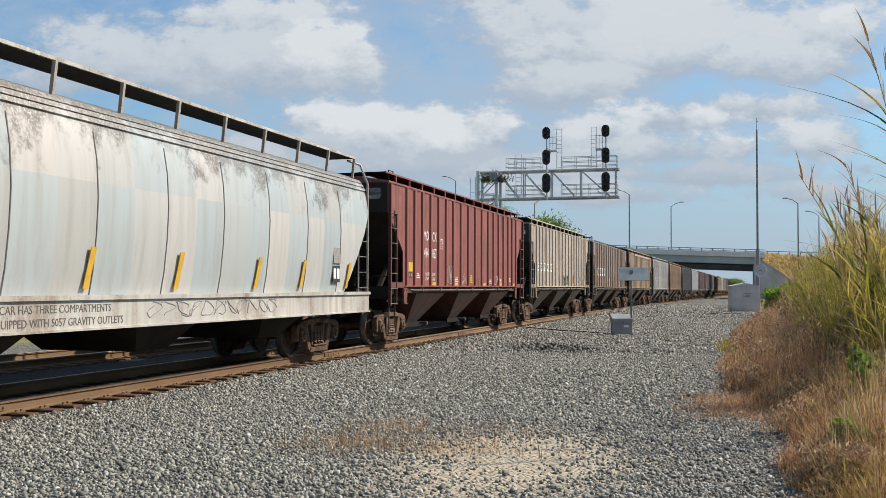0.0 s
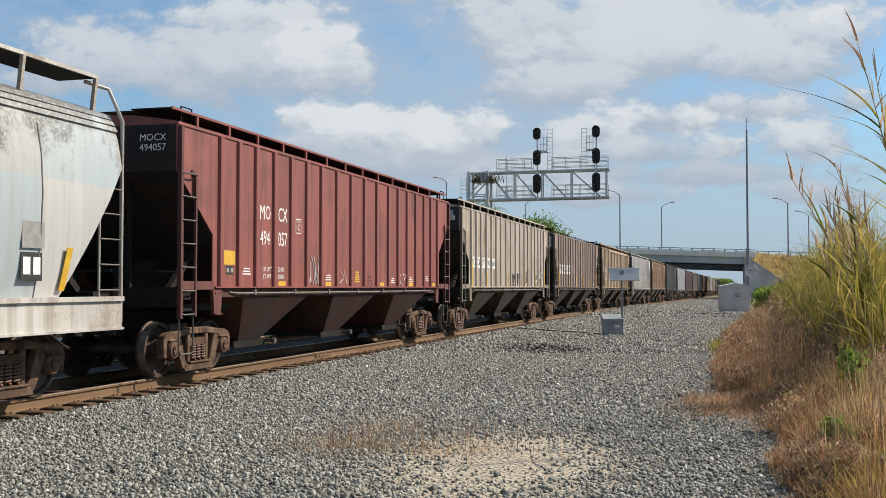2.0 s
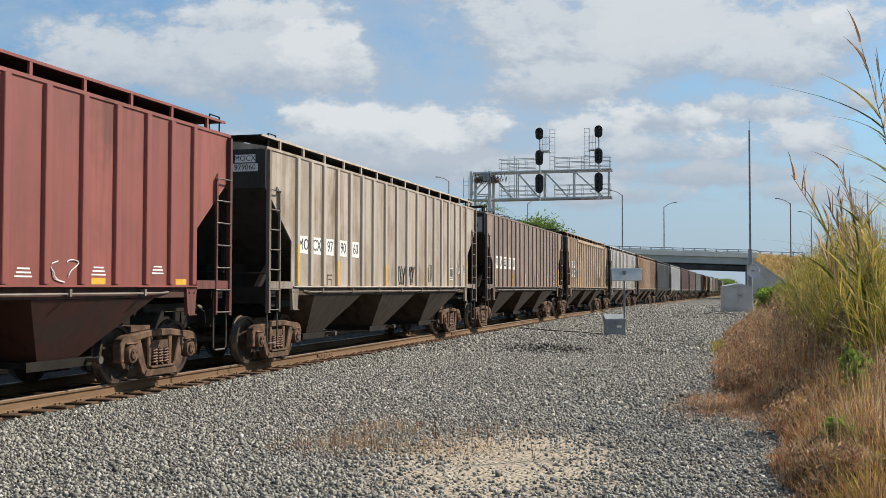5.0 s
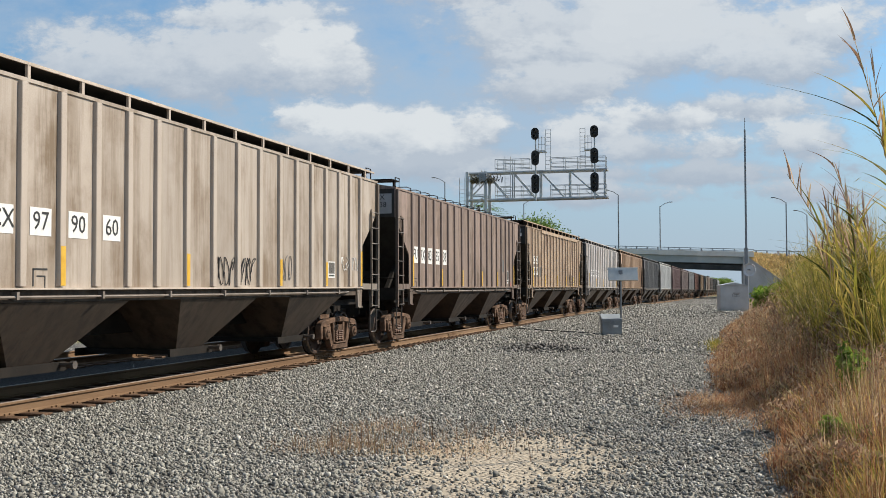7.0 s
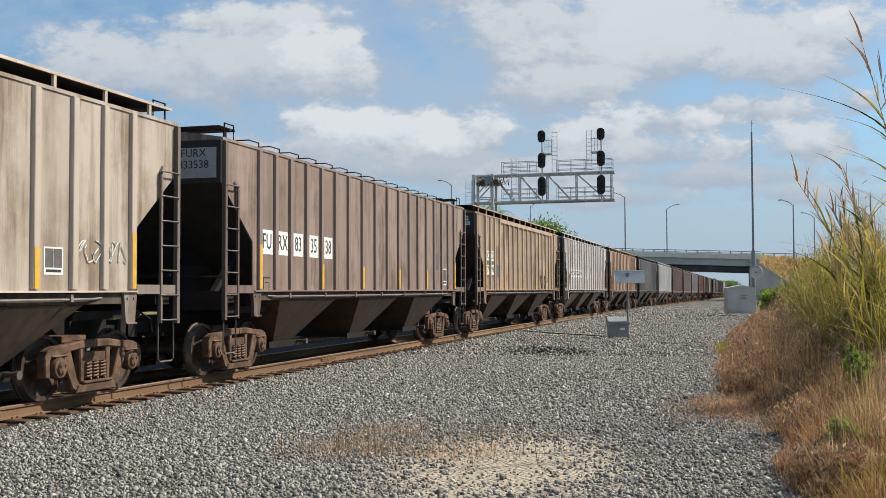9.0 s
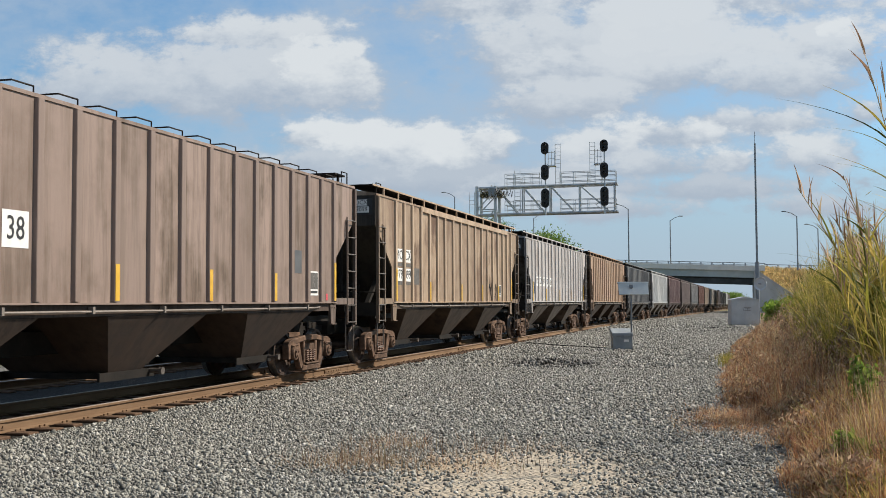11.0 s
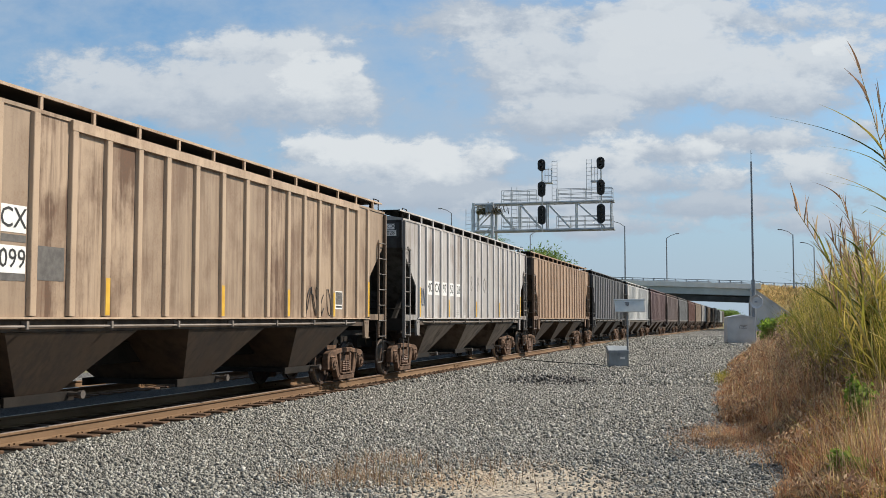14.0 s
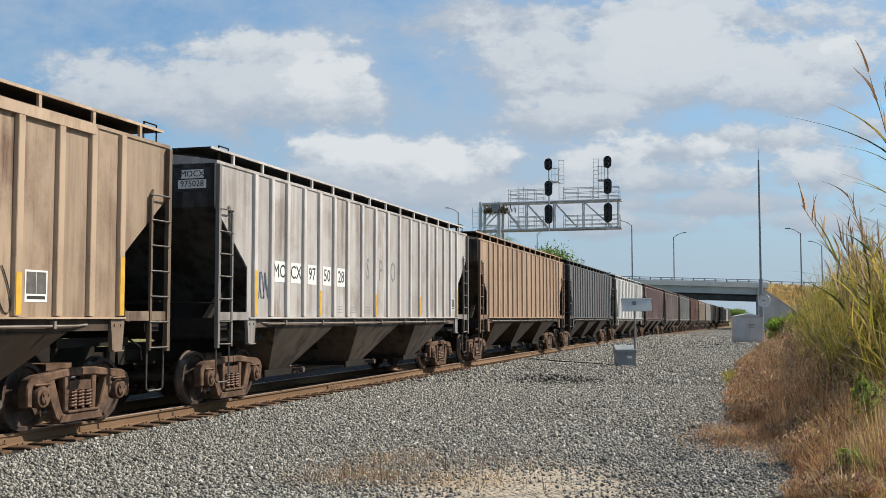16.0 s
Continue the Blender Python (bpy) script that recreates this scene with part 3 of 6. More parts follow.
def side_post():
    """Pressed side post with chamfered edges."""
    sh = Shape()
    ring = [(1.498, -0.08), (1.545, -0.065), (1.552, -0.055), (1.552, 0.055), (1.545, 0.065), (1.498, 0.08)]
    n = len(ring)
    sh.add([(x, y, 1.53) for x, y in ring] + [(x, y, 4.10) for x, y in ring], [tuple(range(n)), tuple(range(2 * n - 1, n - 1, -1))] + [(i, (i + 1) % n, n + (i + 1) % n, n + i) for i in range(n)])
    return sh.mesh("side_post", [M["under"]])


def wheelset_mesh():
    sh = Shape()
    for s in (-1, 1):
        prof = [(0.66, 0.11), (0.655, 0.17), (0.70, 0.19), (0.71, 0.40), (0.68, 0.41), (0.68, 0.484), (0.71, 0.484), (0.722, 0.462), (0.83, 0.455), (0.83, 0.40), (0.79, 0.385), (0.765, 0.20), (0.85, 0.165), (0.85, 0.10)]
        sh.lathe([(s * a, r) for a, r in prof], n=32)
        for i in range(len(sh.s) - 32 * 13 - 2, len(sh.s)):
            k = (i - (len(sh.s) - 32 * 13 - 2)) // 32
            sh.s[i] = 1 if k == 7 else 0
        for j in range(4):
            c, z = 0.3 * math.cos(j * 1.57), 0.3 * math.sin(j * 1.57)
            sh.box(s * 0.775 - 0.01, s * 0.775 + 0.014, c - 0.02, c + 0.02, z - 0.02, z + 0.02)
    sh.lathe([(-1.0, 0.075), (-0.84, 0.075), (-0.8, 0.09), (0.8, 0.09), (0.84, 0.075), (1.0, 0.075)], n=12)
    return sh.mesh("wheelset", [M["wheel"], M["tread"]], smooth=True)


def side_frame_mesh():
    """Cast side frame: arched top member, sagging bottom member, columns and pedestals."""
    sh = Shape()
    half = [(0.0, 0.81), (0.32, 0.81), (0.60, 0.775), (0.98, 0.745), (1.12, 0.70), (1.19, 0.60), (1.17, 0.33), (1.07, 0.33), (1.07, 0.56), (1.02, 0.615), (0.80, 0.625), (0.62, 0.665), (0.30, 0.695), (0.0, 0.695)]
    for s in (-1, 1):
        sh.plate([(s * a, b) for a, b in half], 0.94, 1.09)
        sh.plate([(s * a, b) for a, b in ((0.60, 0.69), (0.80, 0.66), (0.73, 0.46), (0.56, 0.15), (0.46, 0.085), (0.38, 0.085), (0.38, 0.20), (0.44, 0.27))], 0.95, 1.08)
        sh.plate([(s * a, b) for a, b in ((0.27, 0.17), (0.36, 0.17), (0.38, 0.72), (0.25, 0.72))], 0.95, 1.07)
        sh.box(0.92, 1.12, min(s * 0.72, s * 1.06), max(s * 0.72, s * 1.06), 0.60, 0.635)
    sh.plate([(-0.50, 0.07), (0.50, 0.07), (0.44, 0.19), (-0.44, 0.19)], 0.93, 1.11)
    sh.box(0.90, 1.13, -0.36, 0.36, 0.19, 0.235)
    me = sh.mesh("side_frame", [M["rust_frame"]])
    bm = bmesh.new()
    bm.from_mesh(me)
    bmesh.ops.bevel(bm, geom=[e for e in bm.edges if e.calc_face_angle(0) > 0.6], offset=0.016, segments=1, affect="EDGES")
    bm.to_mesh(me)
    bm.free()
    return me


def spring_mesh():
    sh = Shape()
    pts = [(0.07 * math.cos(a), 0.07 * math.sin(a), 0.25 + 0.25 * i / 44) for i in range(45) for a in [i * 2 * math.pi * 5.5 / 44]]
    sh.tube(pts, 0.017, 6)
    return sh.mesh("spring", [M["spring"]], smooth=True)


def bolster_mesh():
    sh = Shape()
    sh.plate([(-0.26, 0.50), (0.26, 0.50), (0.24, 0.63), (-0.24, 0.63)], -1.06, 1.06)
    sh.plate([(-0.30, 0.64), (0.30, 0.64), (0.30, 0.86), (-0.30, 0.86)], -0.7, 0.7)
    for s in (-1, 1):
        sh.box(-0.8, 0.8, s * 0.36 - 0.05, s * 0.36 + 0.05, 0.36, 0.48)
        sh.box(-0.05, 0.05, min(s * 0.3, s * 0.8), max(s * 0.3, s * 0.8), 0.4, 0.46)
    return sh.mesh("bolster", [M["rust_frame"]])


def bearing_mesh():
    sh = Shape()
    sh.lathe([(1.0, 0.15), (1.1, 0.15), (1.13, 0.135), (1.14, 0.09), (1.16, 0.085), (1.165, 0.03)], (0, 0, 0.457), n=16)
    for j in range(3):
        a = j * 2.094 + 0.5
        sh.box(1.13, 1.175, 0.055 * math.cos(a) - 0.015, 0.055 * math.cos(a) + 0.015, 0.457 + 0.055 * math.sin(a) - 0.015, 0.457 + 0.055 * math.sin(a) + 0.015)
    return sh.mesh("bearing_cap", [M["rust_frame"]], smooth=True)


SPIN = []          # wheelsets that turn as their car rolls


def truck(car, y, near):
    ob = put("truck", cached("bolster", bolster_mesh), car, pose(0, y, 0))
    frame_me, cap, spring = cached("frame", side_frame_mesh), cached("cap", bearing_mesh), cached("spring", spring_mesh)
    sides = (0, 180)
    for turn in sides:
        put("side_frame", frame_me, ob, pose(0, 0, 0, 0, 0, turn))
        for s in (-0.89, 0.89):
            m = pose(0, s, 0) if turn == 0 else pose(0, s, 0, 0, 0, 180)
            put("bearing_cap", cap, ob, m)
        if near:
            for dy in (-0.17, 0.0, 0.17):
                put("spring", spring, ob, pose(1.03 if turn == 0 else -1.03, dy, 0))
            for dy in (-0.13, 0.13):
                put("spring", spring, ob, pose(0.93 if turn == 0 else -0.93, dy, 0))
    for s in (-0.89, 0.89):
        w = put("wheelset", cached("wheelset", wheelset_mesh), ob, pose(0, s, 0.457))
        if near:
            SPIN.append((w, s))
    return ob


def ladder_mesh():
    sh = Shape()
    sh.box(1.50, 1.57, -0.04, 0.04, 1.0, 4.09)
    sh.box(1.52, 1.56, 0.46, 0.51, 1.02, 3.30)
    sh.bar((1.54, 0.485, 3.30), (1.50, 0.40, 3.42), 0.04)
    return sh.mesh("ladder", [M["ladder"]])


def rung_mesh():
    return Shape().tube([(1.55, -0.02, 0), (1.59, 0.05, 0), (1.59, 0.42, 0), (1.55, 0.50, 0)], 0.014, 6).mesh("rung", [M["ladder"]])


def end_works_mesh():
    """End platform, sill, draft gear and brake gear at one end."""
    sh = Shape()
    sh.box(-1.5, 1.5, 7.72, 8.12, 1.30, 1.44)
    sh.box(-1.5, 1.5, 8.22, 8.35, 1.18, 1.50)
    sh.box(-0.24, 0.24, 5.0, 8.35, 0.72, 1.08)
    sh.box(-0.11, 0.11, 8.3, 8.85, 0.80, 0.95)
    sh.plate([(8.80, 0.72), (9.06, 0.74), (9.10, 1.02), (8.84, 1.04)], -0.16, 0.14)
    sh.box(-0.09, 0.09, 7.3, 7.5, 1.0, 2.6)
    for s in (-1, 1):
        sh.box(s * 1.2 - 0.05, s * 1.2 + 0.05, 6.0, 7.7, 1.1, 1.22)
        sh.bar((s * 1.1, 7.9, 1.45), (s * 1.1, 6.6, 2.55), 0.10)
        sh.bar((s * 0.5, 8.1, 1.45), (s * 0.5, 8.1, 3.4), 0.06)
    sh.box(-0.6, 0.15, 7.0, 7.55, 1.45, 1.95)
    sh.tube([(-1.5, 8.16, 1.75), (-1.2, 8.3, 1.75), (1.2, 8.3, 1.75), (1.5, 8.16, 1.75)], 0.018, 6)
    sh.tube([(0.9, 8.2, 1.2), (0.95, 8.5, 1.05), (0.95, 8.55, 0.85)], 0.018, 6)
    sh.tube([(0.25, 8.4, 0.85), (0.3, 8.75, 0.62), (0.2, 9.08, 0.55)], 0.03, 6)
    return sh.mesh("end_frame", [M["steel_dark"]])


def sill_mesh():
    """Thin lip along the foot of the side wall."""
    return Shape().box(1.47, 1.565, -7.13, 7.13, 1.487, 1.512).mesh("side_sill", [M["under"]])


def sill_web_mesh():
    return Shape().box(1.47, 1.495, -7.13, 7.13, 1.325, 1.487).mesh("sill_web", [M["under"]])


def pipe_mesh():
    sh = Shape()
    sh.tube([(1.50, -6.5, 1.41), (1.545, -6.2, 1.395), (1.545, 0.0, 1.39), (1.545, 6.0, 1.395), (1.50, 6.3, 1.41)], 0.016, 8)
    for i in range(7):
        sh.box(1.49, 1.575, -5.6 + i * 1.85, -5.55 + i * 1.85, 1.36, 1.46)
    return sh.mesh("brake_pipe", [M["pipe"]])


def board_mesh():
    """A running board of open grating along one edge of the roof."""
    sh = Shape()
    sh.box(0.72, 1.44, -B - 0.1, B - 0.1, 4.355, 4.375)
    return sh.mesh("running_board", [M["steel_dark"]])


def bracket_mesh():
    sh = Shape()
    sh.box(1.42, 1.46, -0.03, 0.03, 4.14, 4.355)
    return sh.mesh("board_bracket", [M["under"]])


def top_platform_mesh():
    sh = Shape()
    for i in range(5):
        sh.box(-1.35, 1.35, 7.55 + i * 0.13, 7.64 + i * 0.13, 4.36, 4.40)
    for s in (-1, 1):
        sh.bar((s * 1.3, 7.85, 4.1), (s * 1.3, 7.85, 4.38), 0.05)
        sh.tube([(s * 1.42, 8.1, 4.1), (s * 1.42, 8.1, 4.44), (s * 1.42, 7.75, 4.44), (s * 1.42, 7.75, 4.1)], 0.015, 6)
    return sh.mesh("roof_platform", [M["steel_dark"]])


def step_mesh():
    """Stirrup step that hangs below the corner."""
    sh = Shape().tube([(1.50, 0.0, 1.45), (1.50, 0.0, 0.46), (1.50, 0.06, 0.42), (1.50, 0.40, 0.42), (1.50, 0.46, 0.46), (1.50, 0.46, 1.45)], 0.016, 6)
    return sh.mesh("sill_step", [M["ladder"]])


def jack_pad_mesh():
    sh = Shape()
    sh.plate([(-0.17, 1.48), (0.17, 1.48), (0.12, 1.05), (-0.12, 1.05)], 1.47, 1.53)
    sh.box(1.47, 1.56, -0.13, 0.13, 1.03, 1.05)
    for dy in (-0.08, 0.08):
        sh.lathe([(1.53, 0.018), (1.545, 0.018)], (0, dy, 1.40), "x", 8)
    return sh.mesh("jacking_pad", [M["under"]])


def sill_end_mesh():
    return Shape().box(1.49, 1.545, 7.14, 8.30, 1.46, 1.60).mesh("sill_extension", [M["under"]])


FLIP = Matrix.Rotation(math.pi, 4, "Z")


def hopper_car(label, base, grime, amount, rust, seed, dirty, near=True, post_tint=1.25, boards=True, shaded_end=None):
    """A three-bay covered hopper with side posts; its front points to -y. Stands with the rail head at z = 0."""
    car = thing("covered_hopper_car", label, "train car", group="cars of the freight train")
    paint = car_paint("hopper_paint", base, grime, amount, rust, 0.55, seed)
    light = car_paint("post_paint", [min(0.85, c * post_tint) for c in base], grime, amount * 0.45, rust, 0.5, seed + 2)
    # belly colour holds both road dirt and the shade under the car
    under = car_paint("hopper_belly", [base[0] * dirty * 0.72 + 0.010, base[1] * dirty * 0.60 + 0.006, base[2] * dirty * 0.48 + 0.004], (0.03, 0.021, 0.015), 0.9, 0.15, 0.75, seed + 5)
    # ends get a cut-down body colour, so their shade sits in the paint
    end = car_paint("hopper_end_shade", [c * 0.55 for c in shaded_end] if shaded_end else [c * 0.25 for c in base], (0.02, 0.018, 0.016), 1.0, 0.1, 0.75, seed + 9)
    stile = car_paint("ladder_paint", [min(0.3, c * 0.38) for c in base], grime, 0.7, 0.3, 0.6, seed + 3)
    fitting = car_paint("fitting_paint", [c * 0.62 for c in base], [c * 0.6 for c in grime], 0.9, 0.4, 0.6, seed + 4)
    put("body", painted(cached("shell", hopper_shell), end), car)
    for turn in (None, FLIP):
        put("side_wall", painted(cached("side", hopper_side), paint), car, turn)
        put("side_sill", painted(cached("sill", sill_mesh), light), car, turn)
        # dark web strip painted for the shaded gap between lip and pipe
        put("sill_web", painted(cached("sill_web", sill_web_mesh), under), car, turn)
        post = painted(cached("post", side_post), light)
        for y in POSTS:
            put("side_post", post, car, (turn or Matrix()) @ pose(0, y, 0))
        if boards:
            put("running_board", cached("board", board_mesh), car, turn)
            put("board_edge", painted(cached("board_edge", lambda: Shape().box(1.44, 1.465, -B - 0.1, B - 0.1, 4.345, 4.385).mesh("board_edge", [M["under"]])), light), car, turn)
            br = painted(cached("bracket", bracket_mesh), light)
            for i in range(14):
                put("board_bracket", br, car, (turn or Matrix()) @ pose(0, -7.6 + i * 1.17, 0))
        put("end_frame", cached("ends", end_works_mesh), car, turn)
        put("roof_platform", cached("platform", top_platform_mesh), car, turn)
        if near:
            put("brake_pipe", cached("pipe", pipe_mesh), car, turn)
        for end_turn in (1, -1):
            m = (turn or Matrix()) @ Matrix.Diagonal((1, end_turn, 1, 1))
            put("sill_extension", painted(cached("sillend%d" % end_turn, lambda: mirrored(sill_end_mesh(), end_turn)), fitting), car, turn)
            put("jacking_pad", painted(cached("pad", jack_pad_mesh), fitting), car, (turn or Matrix()) @ pose(0, end_turn * 6.99, 0))
            if near:
                put("sill_step", cached("step", step_mesh), car, (turn or Matrix()) @ pose(0, 7.80 if end_turn > 0 else -8.26, 0))
            lad = put("ladder", painted(cached("ladder%d" % end_turn, lambda: mirrored(ladder_mesh(), end_turn)), stile), car, (turn or Matrix()) @ pose(0, -end_turn * 8.29, 0))
            rung = cached("rung%d" % end_turn, lambda: mirrored(rung_mesh(), end_turn))
            for i in range(7 if near else 5):
                put("rung", rung, lad, pose(0, 0, 1.06 + i * 0.38))
    put("centre_sill", cached("centre", lambda: Shape().box(-0.24, 0.24, -5.2, 5.2, 0.76, 1.1).mesh("centre_sill", [M["steel_dark"]])), car)
    put("roof", painted(cached("roof", hopper_roof), paint), car)
    if not boards:
        for i in range(16):
            put("hatch_bracket", cached("hatchbar", lambda: Shape().tube([(1.45, 0.22, 4.12), (1.45, 0.22, 4.26), (1.45, -0.20, 4.26), (0.9, -0.20, 4.26)], 0.013, 6).mesh("hatch_bracket", [M["steel_dark"]])), car, pose(0, -7.0 + i * 0.93, 0))
    for y0, y1, b0, b1 in BAYS:
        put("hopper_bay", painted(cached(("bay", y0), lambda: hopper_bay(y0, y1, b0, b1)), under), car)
        g = put("outlet_gate", cached("gate", gate_mesh), car, pose(0, (b0 + b1) / 2, 0))
        if near:
            put("gate_shaft", cached("shaft", shaft_mesh), g, pose(0, 0.62, 0))
    for y in (-6.82, 6.82):
        truck(car, y, near)
    return car


def mirrored(me, s):
    if s < 0:
        me.transform(Matrix.Diagonal((1, -1, 1, 1)))
        me.flip_normals()
    return me


SIDE = Matrix(((0, 0, 1, 0), (1, 0, 0, 0), (0, 1, 0, 0), (0, 0, 0, 1)))      # lettering plane on the +x side, reading along +y
END = Matrix(((1, 0, 0, 0), (0, 0, -1, 0), (0, 1, 0, 0), (0, 0, 0, 1)))       # lettering plane on the -y end


def on_side(y, z, x=1.503):
    return Matrix.Translation((x, y, z)) @ SIDE


def on_end(x, z, y=-B - 0.004):
    return Matrix.Translation((x, y, z)) @ END


def panel(car, name, y, z, w, h, mat, x=1.501, label=""):
    sh = Shape().box(x, x + 0.003, y - w / 2, y + w / 2, z - h / 2, z + h / 2)
    return part(name, sh, mat, car, label)


def round_side_car(label):
    """A round-sided centre-flow hopper: curved smooth sides, deep side sill, roof walk on posts."""
    car = thing("round_side_hopper_car", label, "train car", group="cars of the freight train")
    paint = M["white_car"]
    sect = [(1.50, 1.36), (1.56, 1.7), (1.61, 2.2), (1.63, 2.7), (1.60, 3.2), (1.53, 3.6), (1.49, 3.72), (1.52, 3.73), (1.49, 3.80), (1.46, 3.81), (1.49, 3.82), (1.45, 3.89), (1.42, 3.90), (1.44, 3.91), (1.38, 3.98), (1.0, 4.12), (0.5, 4.2), (0.0, 4.22)]
    full = sect + [(-x, z) for x, z in reversed(sect[:-1])]
    sh = Shape()
    ys = [-8.25 + 16.5 * i / 40 for i in range(41)]
    n = len(full)
    for y in ys:
        for x, z in full:
            # the lower corner of each end is cut back like a slope sheet
            lim = 8.25 if z > 3.2 else 8.25 - (3.2 - z) * 0.72
            sh.v.append((x, max(-lim, min(lim, y)), z))
    for j in range(len(ys) - 1):
        for i in range(n - 1):
            sh.f.append((j * n + i, j * n + i + 1, (j + 1) * n + i + 1, (j + 1) * n + i))
    sh.s = [0] * len(sh.f)
    put("body", sh.mesh("body", [paint], smooth=True), car)
    shell = Shape().plate([(-8.2, 3.9), (8.2, 3.9), (8.2, 3.3), (6.9, 1.9), (6.3, 1.2), (-6.3, 1.2), (-6.9, 1.9), (-8.2, 3.3)], -1.36, 1.36)
    # end sheets in near-black steel, their shade included in the colour
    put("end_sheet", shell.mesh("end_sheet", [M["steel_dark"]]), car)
    for y in (-6.25, -4.45, -2.66, -0.82, 1.0, 2.79, 4.59, 6.4):
        seam = Shape()
        pts = [(x + 0.004, y, z) for x, z in sect[:6]]
        seam.tube(pts, 0.010, 6)
        put("weld_seam", seam.mesh("weld_seam", [M["seam"]]), car)
    for turn in (None, FLIP):
        sill = Shape()
        ring = [(1.46, 0.90), (1.66, 0.90), (1.66, 0.93), (1.62, 0.935), (1.62, 1.30), (1.66, 1.305), (1.66, 1.37), (1.46, 1.37)]
        m8 = len(ring)
        sill.add([(x, -8.25, z) for x, z in ring] + [(x, 8.25, z) for x, z in ring], [tuple(range(m8)), tuple(range(2 * m8 - 1, m8 - 1, -1))] + [(i, (i + 1) % m8, m8 + (i + 1) % m8, m8 + i) for i in range(m8)])
        put("side_sill", sill.mesh("side_sill", [M["white_sill"]]), car, turn)
        put("running_board", Shape().box(0.70, 1.34, -8.0, 8.0, 4.47, 4.50).mesh("running_board", [M["steel_dark"]]), car, turn)
        put("board_edge", Shape().box(1.34, 1.37, -8.0, 8.0, 4.46, 4.51).mesh("board_edge", [M["white_sill"]]), car, turn)
        br = cached("round_bracket", lambda: Shape().bar((1.30, 0, 4.02), (1.35, 0, 4.47), 0.055).mesh("board_bracket", [M["white_sill"]]))
        for i in range(11):
            put("board_bracket", br, car, (turn or Matrix()) @ pose(0, -8.4 + 0.35 + i * 1.6, 0))
        put("end_frame", cached("ends", end_works_mesh), car, turn)
        for s in (1, -1):
            lad = Shape()
            lad.tube([(1.55, s * 8.32, 1.0), (1.55, s * 8.32, 3.9), (1.4, s * 8.2, 4.35), (1.2, s * 7.9, 4.42)], 0.03, 8)
            lad.tube([(1.5, s * 7.85, 1.3), (1.5, s * 7.85, 3.2)], 0.02, 8)
            lob = put("ladder", lad.mesh("ladder", [M["white_sill"]], smooth=True), car, turn)
            for i in range(7):
                part("rung", Shape().tube([(1.55, s * 8.32, 1.1 + i * 0.36), (1.52, s * 7.85, 1.1 + i * 0.36)], 0.013, 6), M["ladder"], lob)
    for y0, y1, b0, b1 in BAYS:
        # near-black bays: shade below the deep sill is painted on
        put("hopper_bay", cached(("bay", y0), lambda: hopper_bay(y0, y1, b0, b1)), car)
    for y in (-6.5, 6.5):
        truck(car, y, True)
    for y in (-5.15, -2.78, -0.42, 2.38, 4.42, 6.95):
        bar = Shape()
        bar.add([(1.548, y - 0.1, 1.45), (1.548, y + 0.02, 1.45), (1.628, y + 0.10, 2.02), (1.628, y - 0.02, 2.02), (1.56, y - 0.1, 1.45), (1.56, y + 0.02, 1.45), (1.64, y + 0.10, 2.02), (1.64, y - 0.02, 2.02)], [(0, 1, 2, 3), (7, 6, 5, 4), (0, 4, 5, 1), (1, 5, 6, 2), (2, 6, 7, 3), (3, 7, 4, 0)])
        part("reflector_bar", bar, M["yellow"], car)
    letters("lettering", "THIS CAR HAS THREE COMPARTMENTS", 0.15, M["dark_mark"], car, on_side(-2.3, 1.19, 1.622), "RIGHT")
    letters("lettering", "CAR EQUIPPED WITH 5057 GRAVITY OUTLETS", 0.15, M["dark_mark"], car, on_side(-2.0, 1.02, 1.622), "RIGHT")
    panel(car, "data_panel", 6.25, 1.76, 0.42, 0.36, M["black_mark"], 1.588)
    panel(car, "data_panel", 6.25, 2.17, 0.44, 0.36, M["grey_mark"], 1.612)
    for dy in (-0.1, 0.1):
        panel(car, "data_strip", 6.25 + dy, 1.77, 0.14, 0.22, M["white_mark"], 1.592)
    scribble(car, -1.4, 3.1, 1.14, 0.24, 11, M["grey_mark"], 1.622, 3)
    return car


def scribble(car, y0, y1, z, size, count, mat, x, seed):
    """Spray-can strokes: loose loops that spell nothing."""
    rng = random.Random(seed)
    for i in range(count):
        cy = y0 + (y1 - y0) * (i + 0.5) / count
        pts, w, h = [], (y1 - y0) / count * 0.5, size / 2
        a0, turns, k = rng.uniform(0, 6), rng.uniform(0.6, 1.3), rng.uniform(0.4, 1.6)
        for j in range(13):
            a = a0 + j / 12 * 6.28 * turns
            pts.append((x, cy + w * math.cos(a) * 0.9 + 0.3 * w * math.sin(2.3 * a), z + h * math.sin(a * k + a0)))
        part("paint_mark", Shape().tube(pts, 0.008, 5), mat, car)


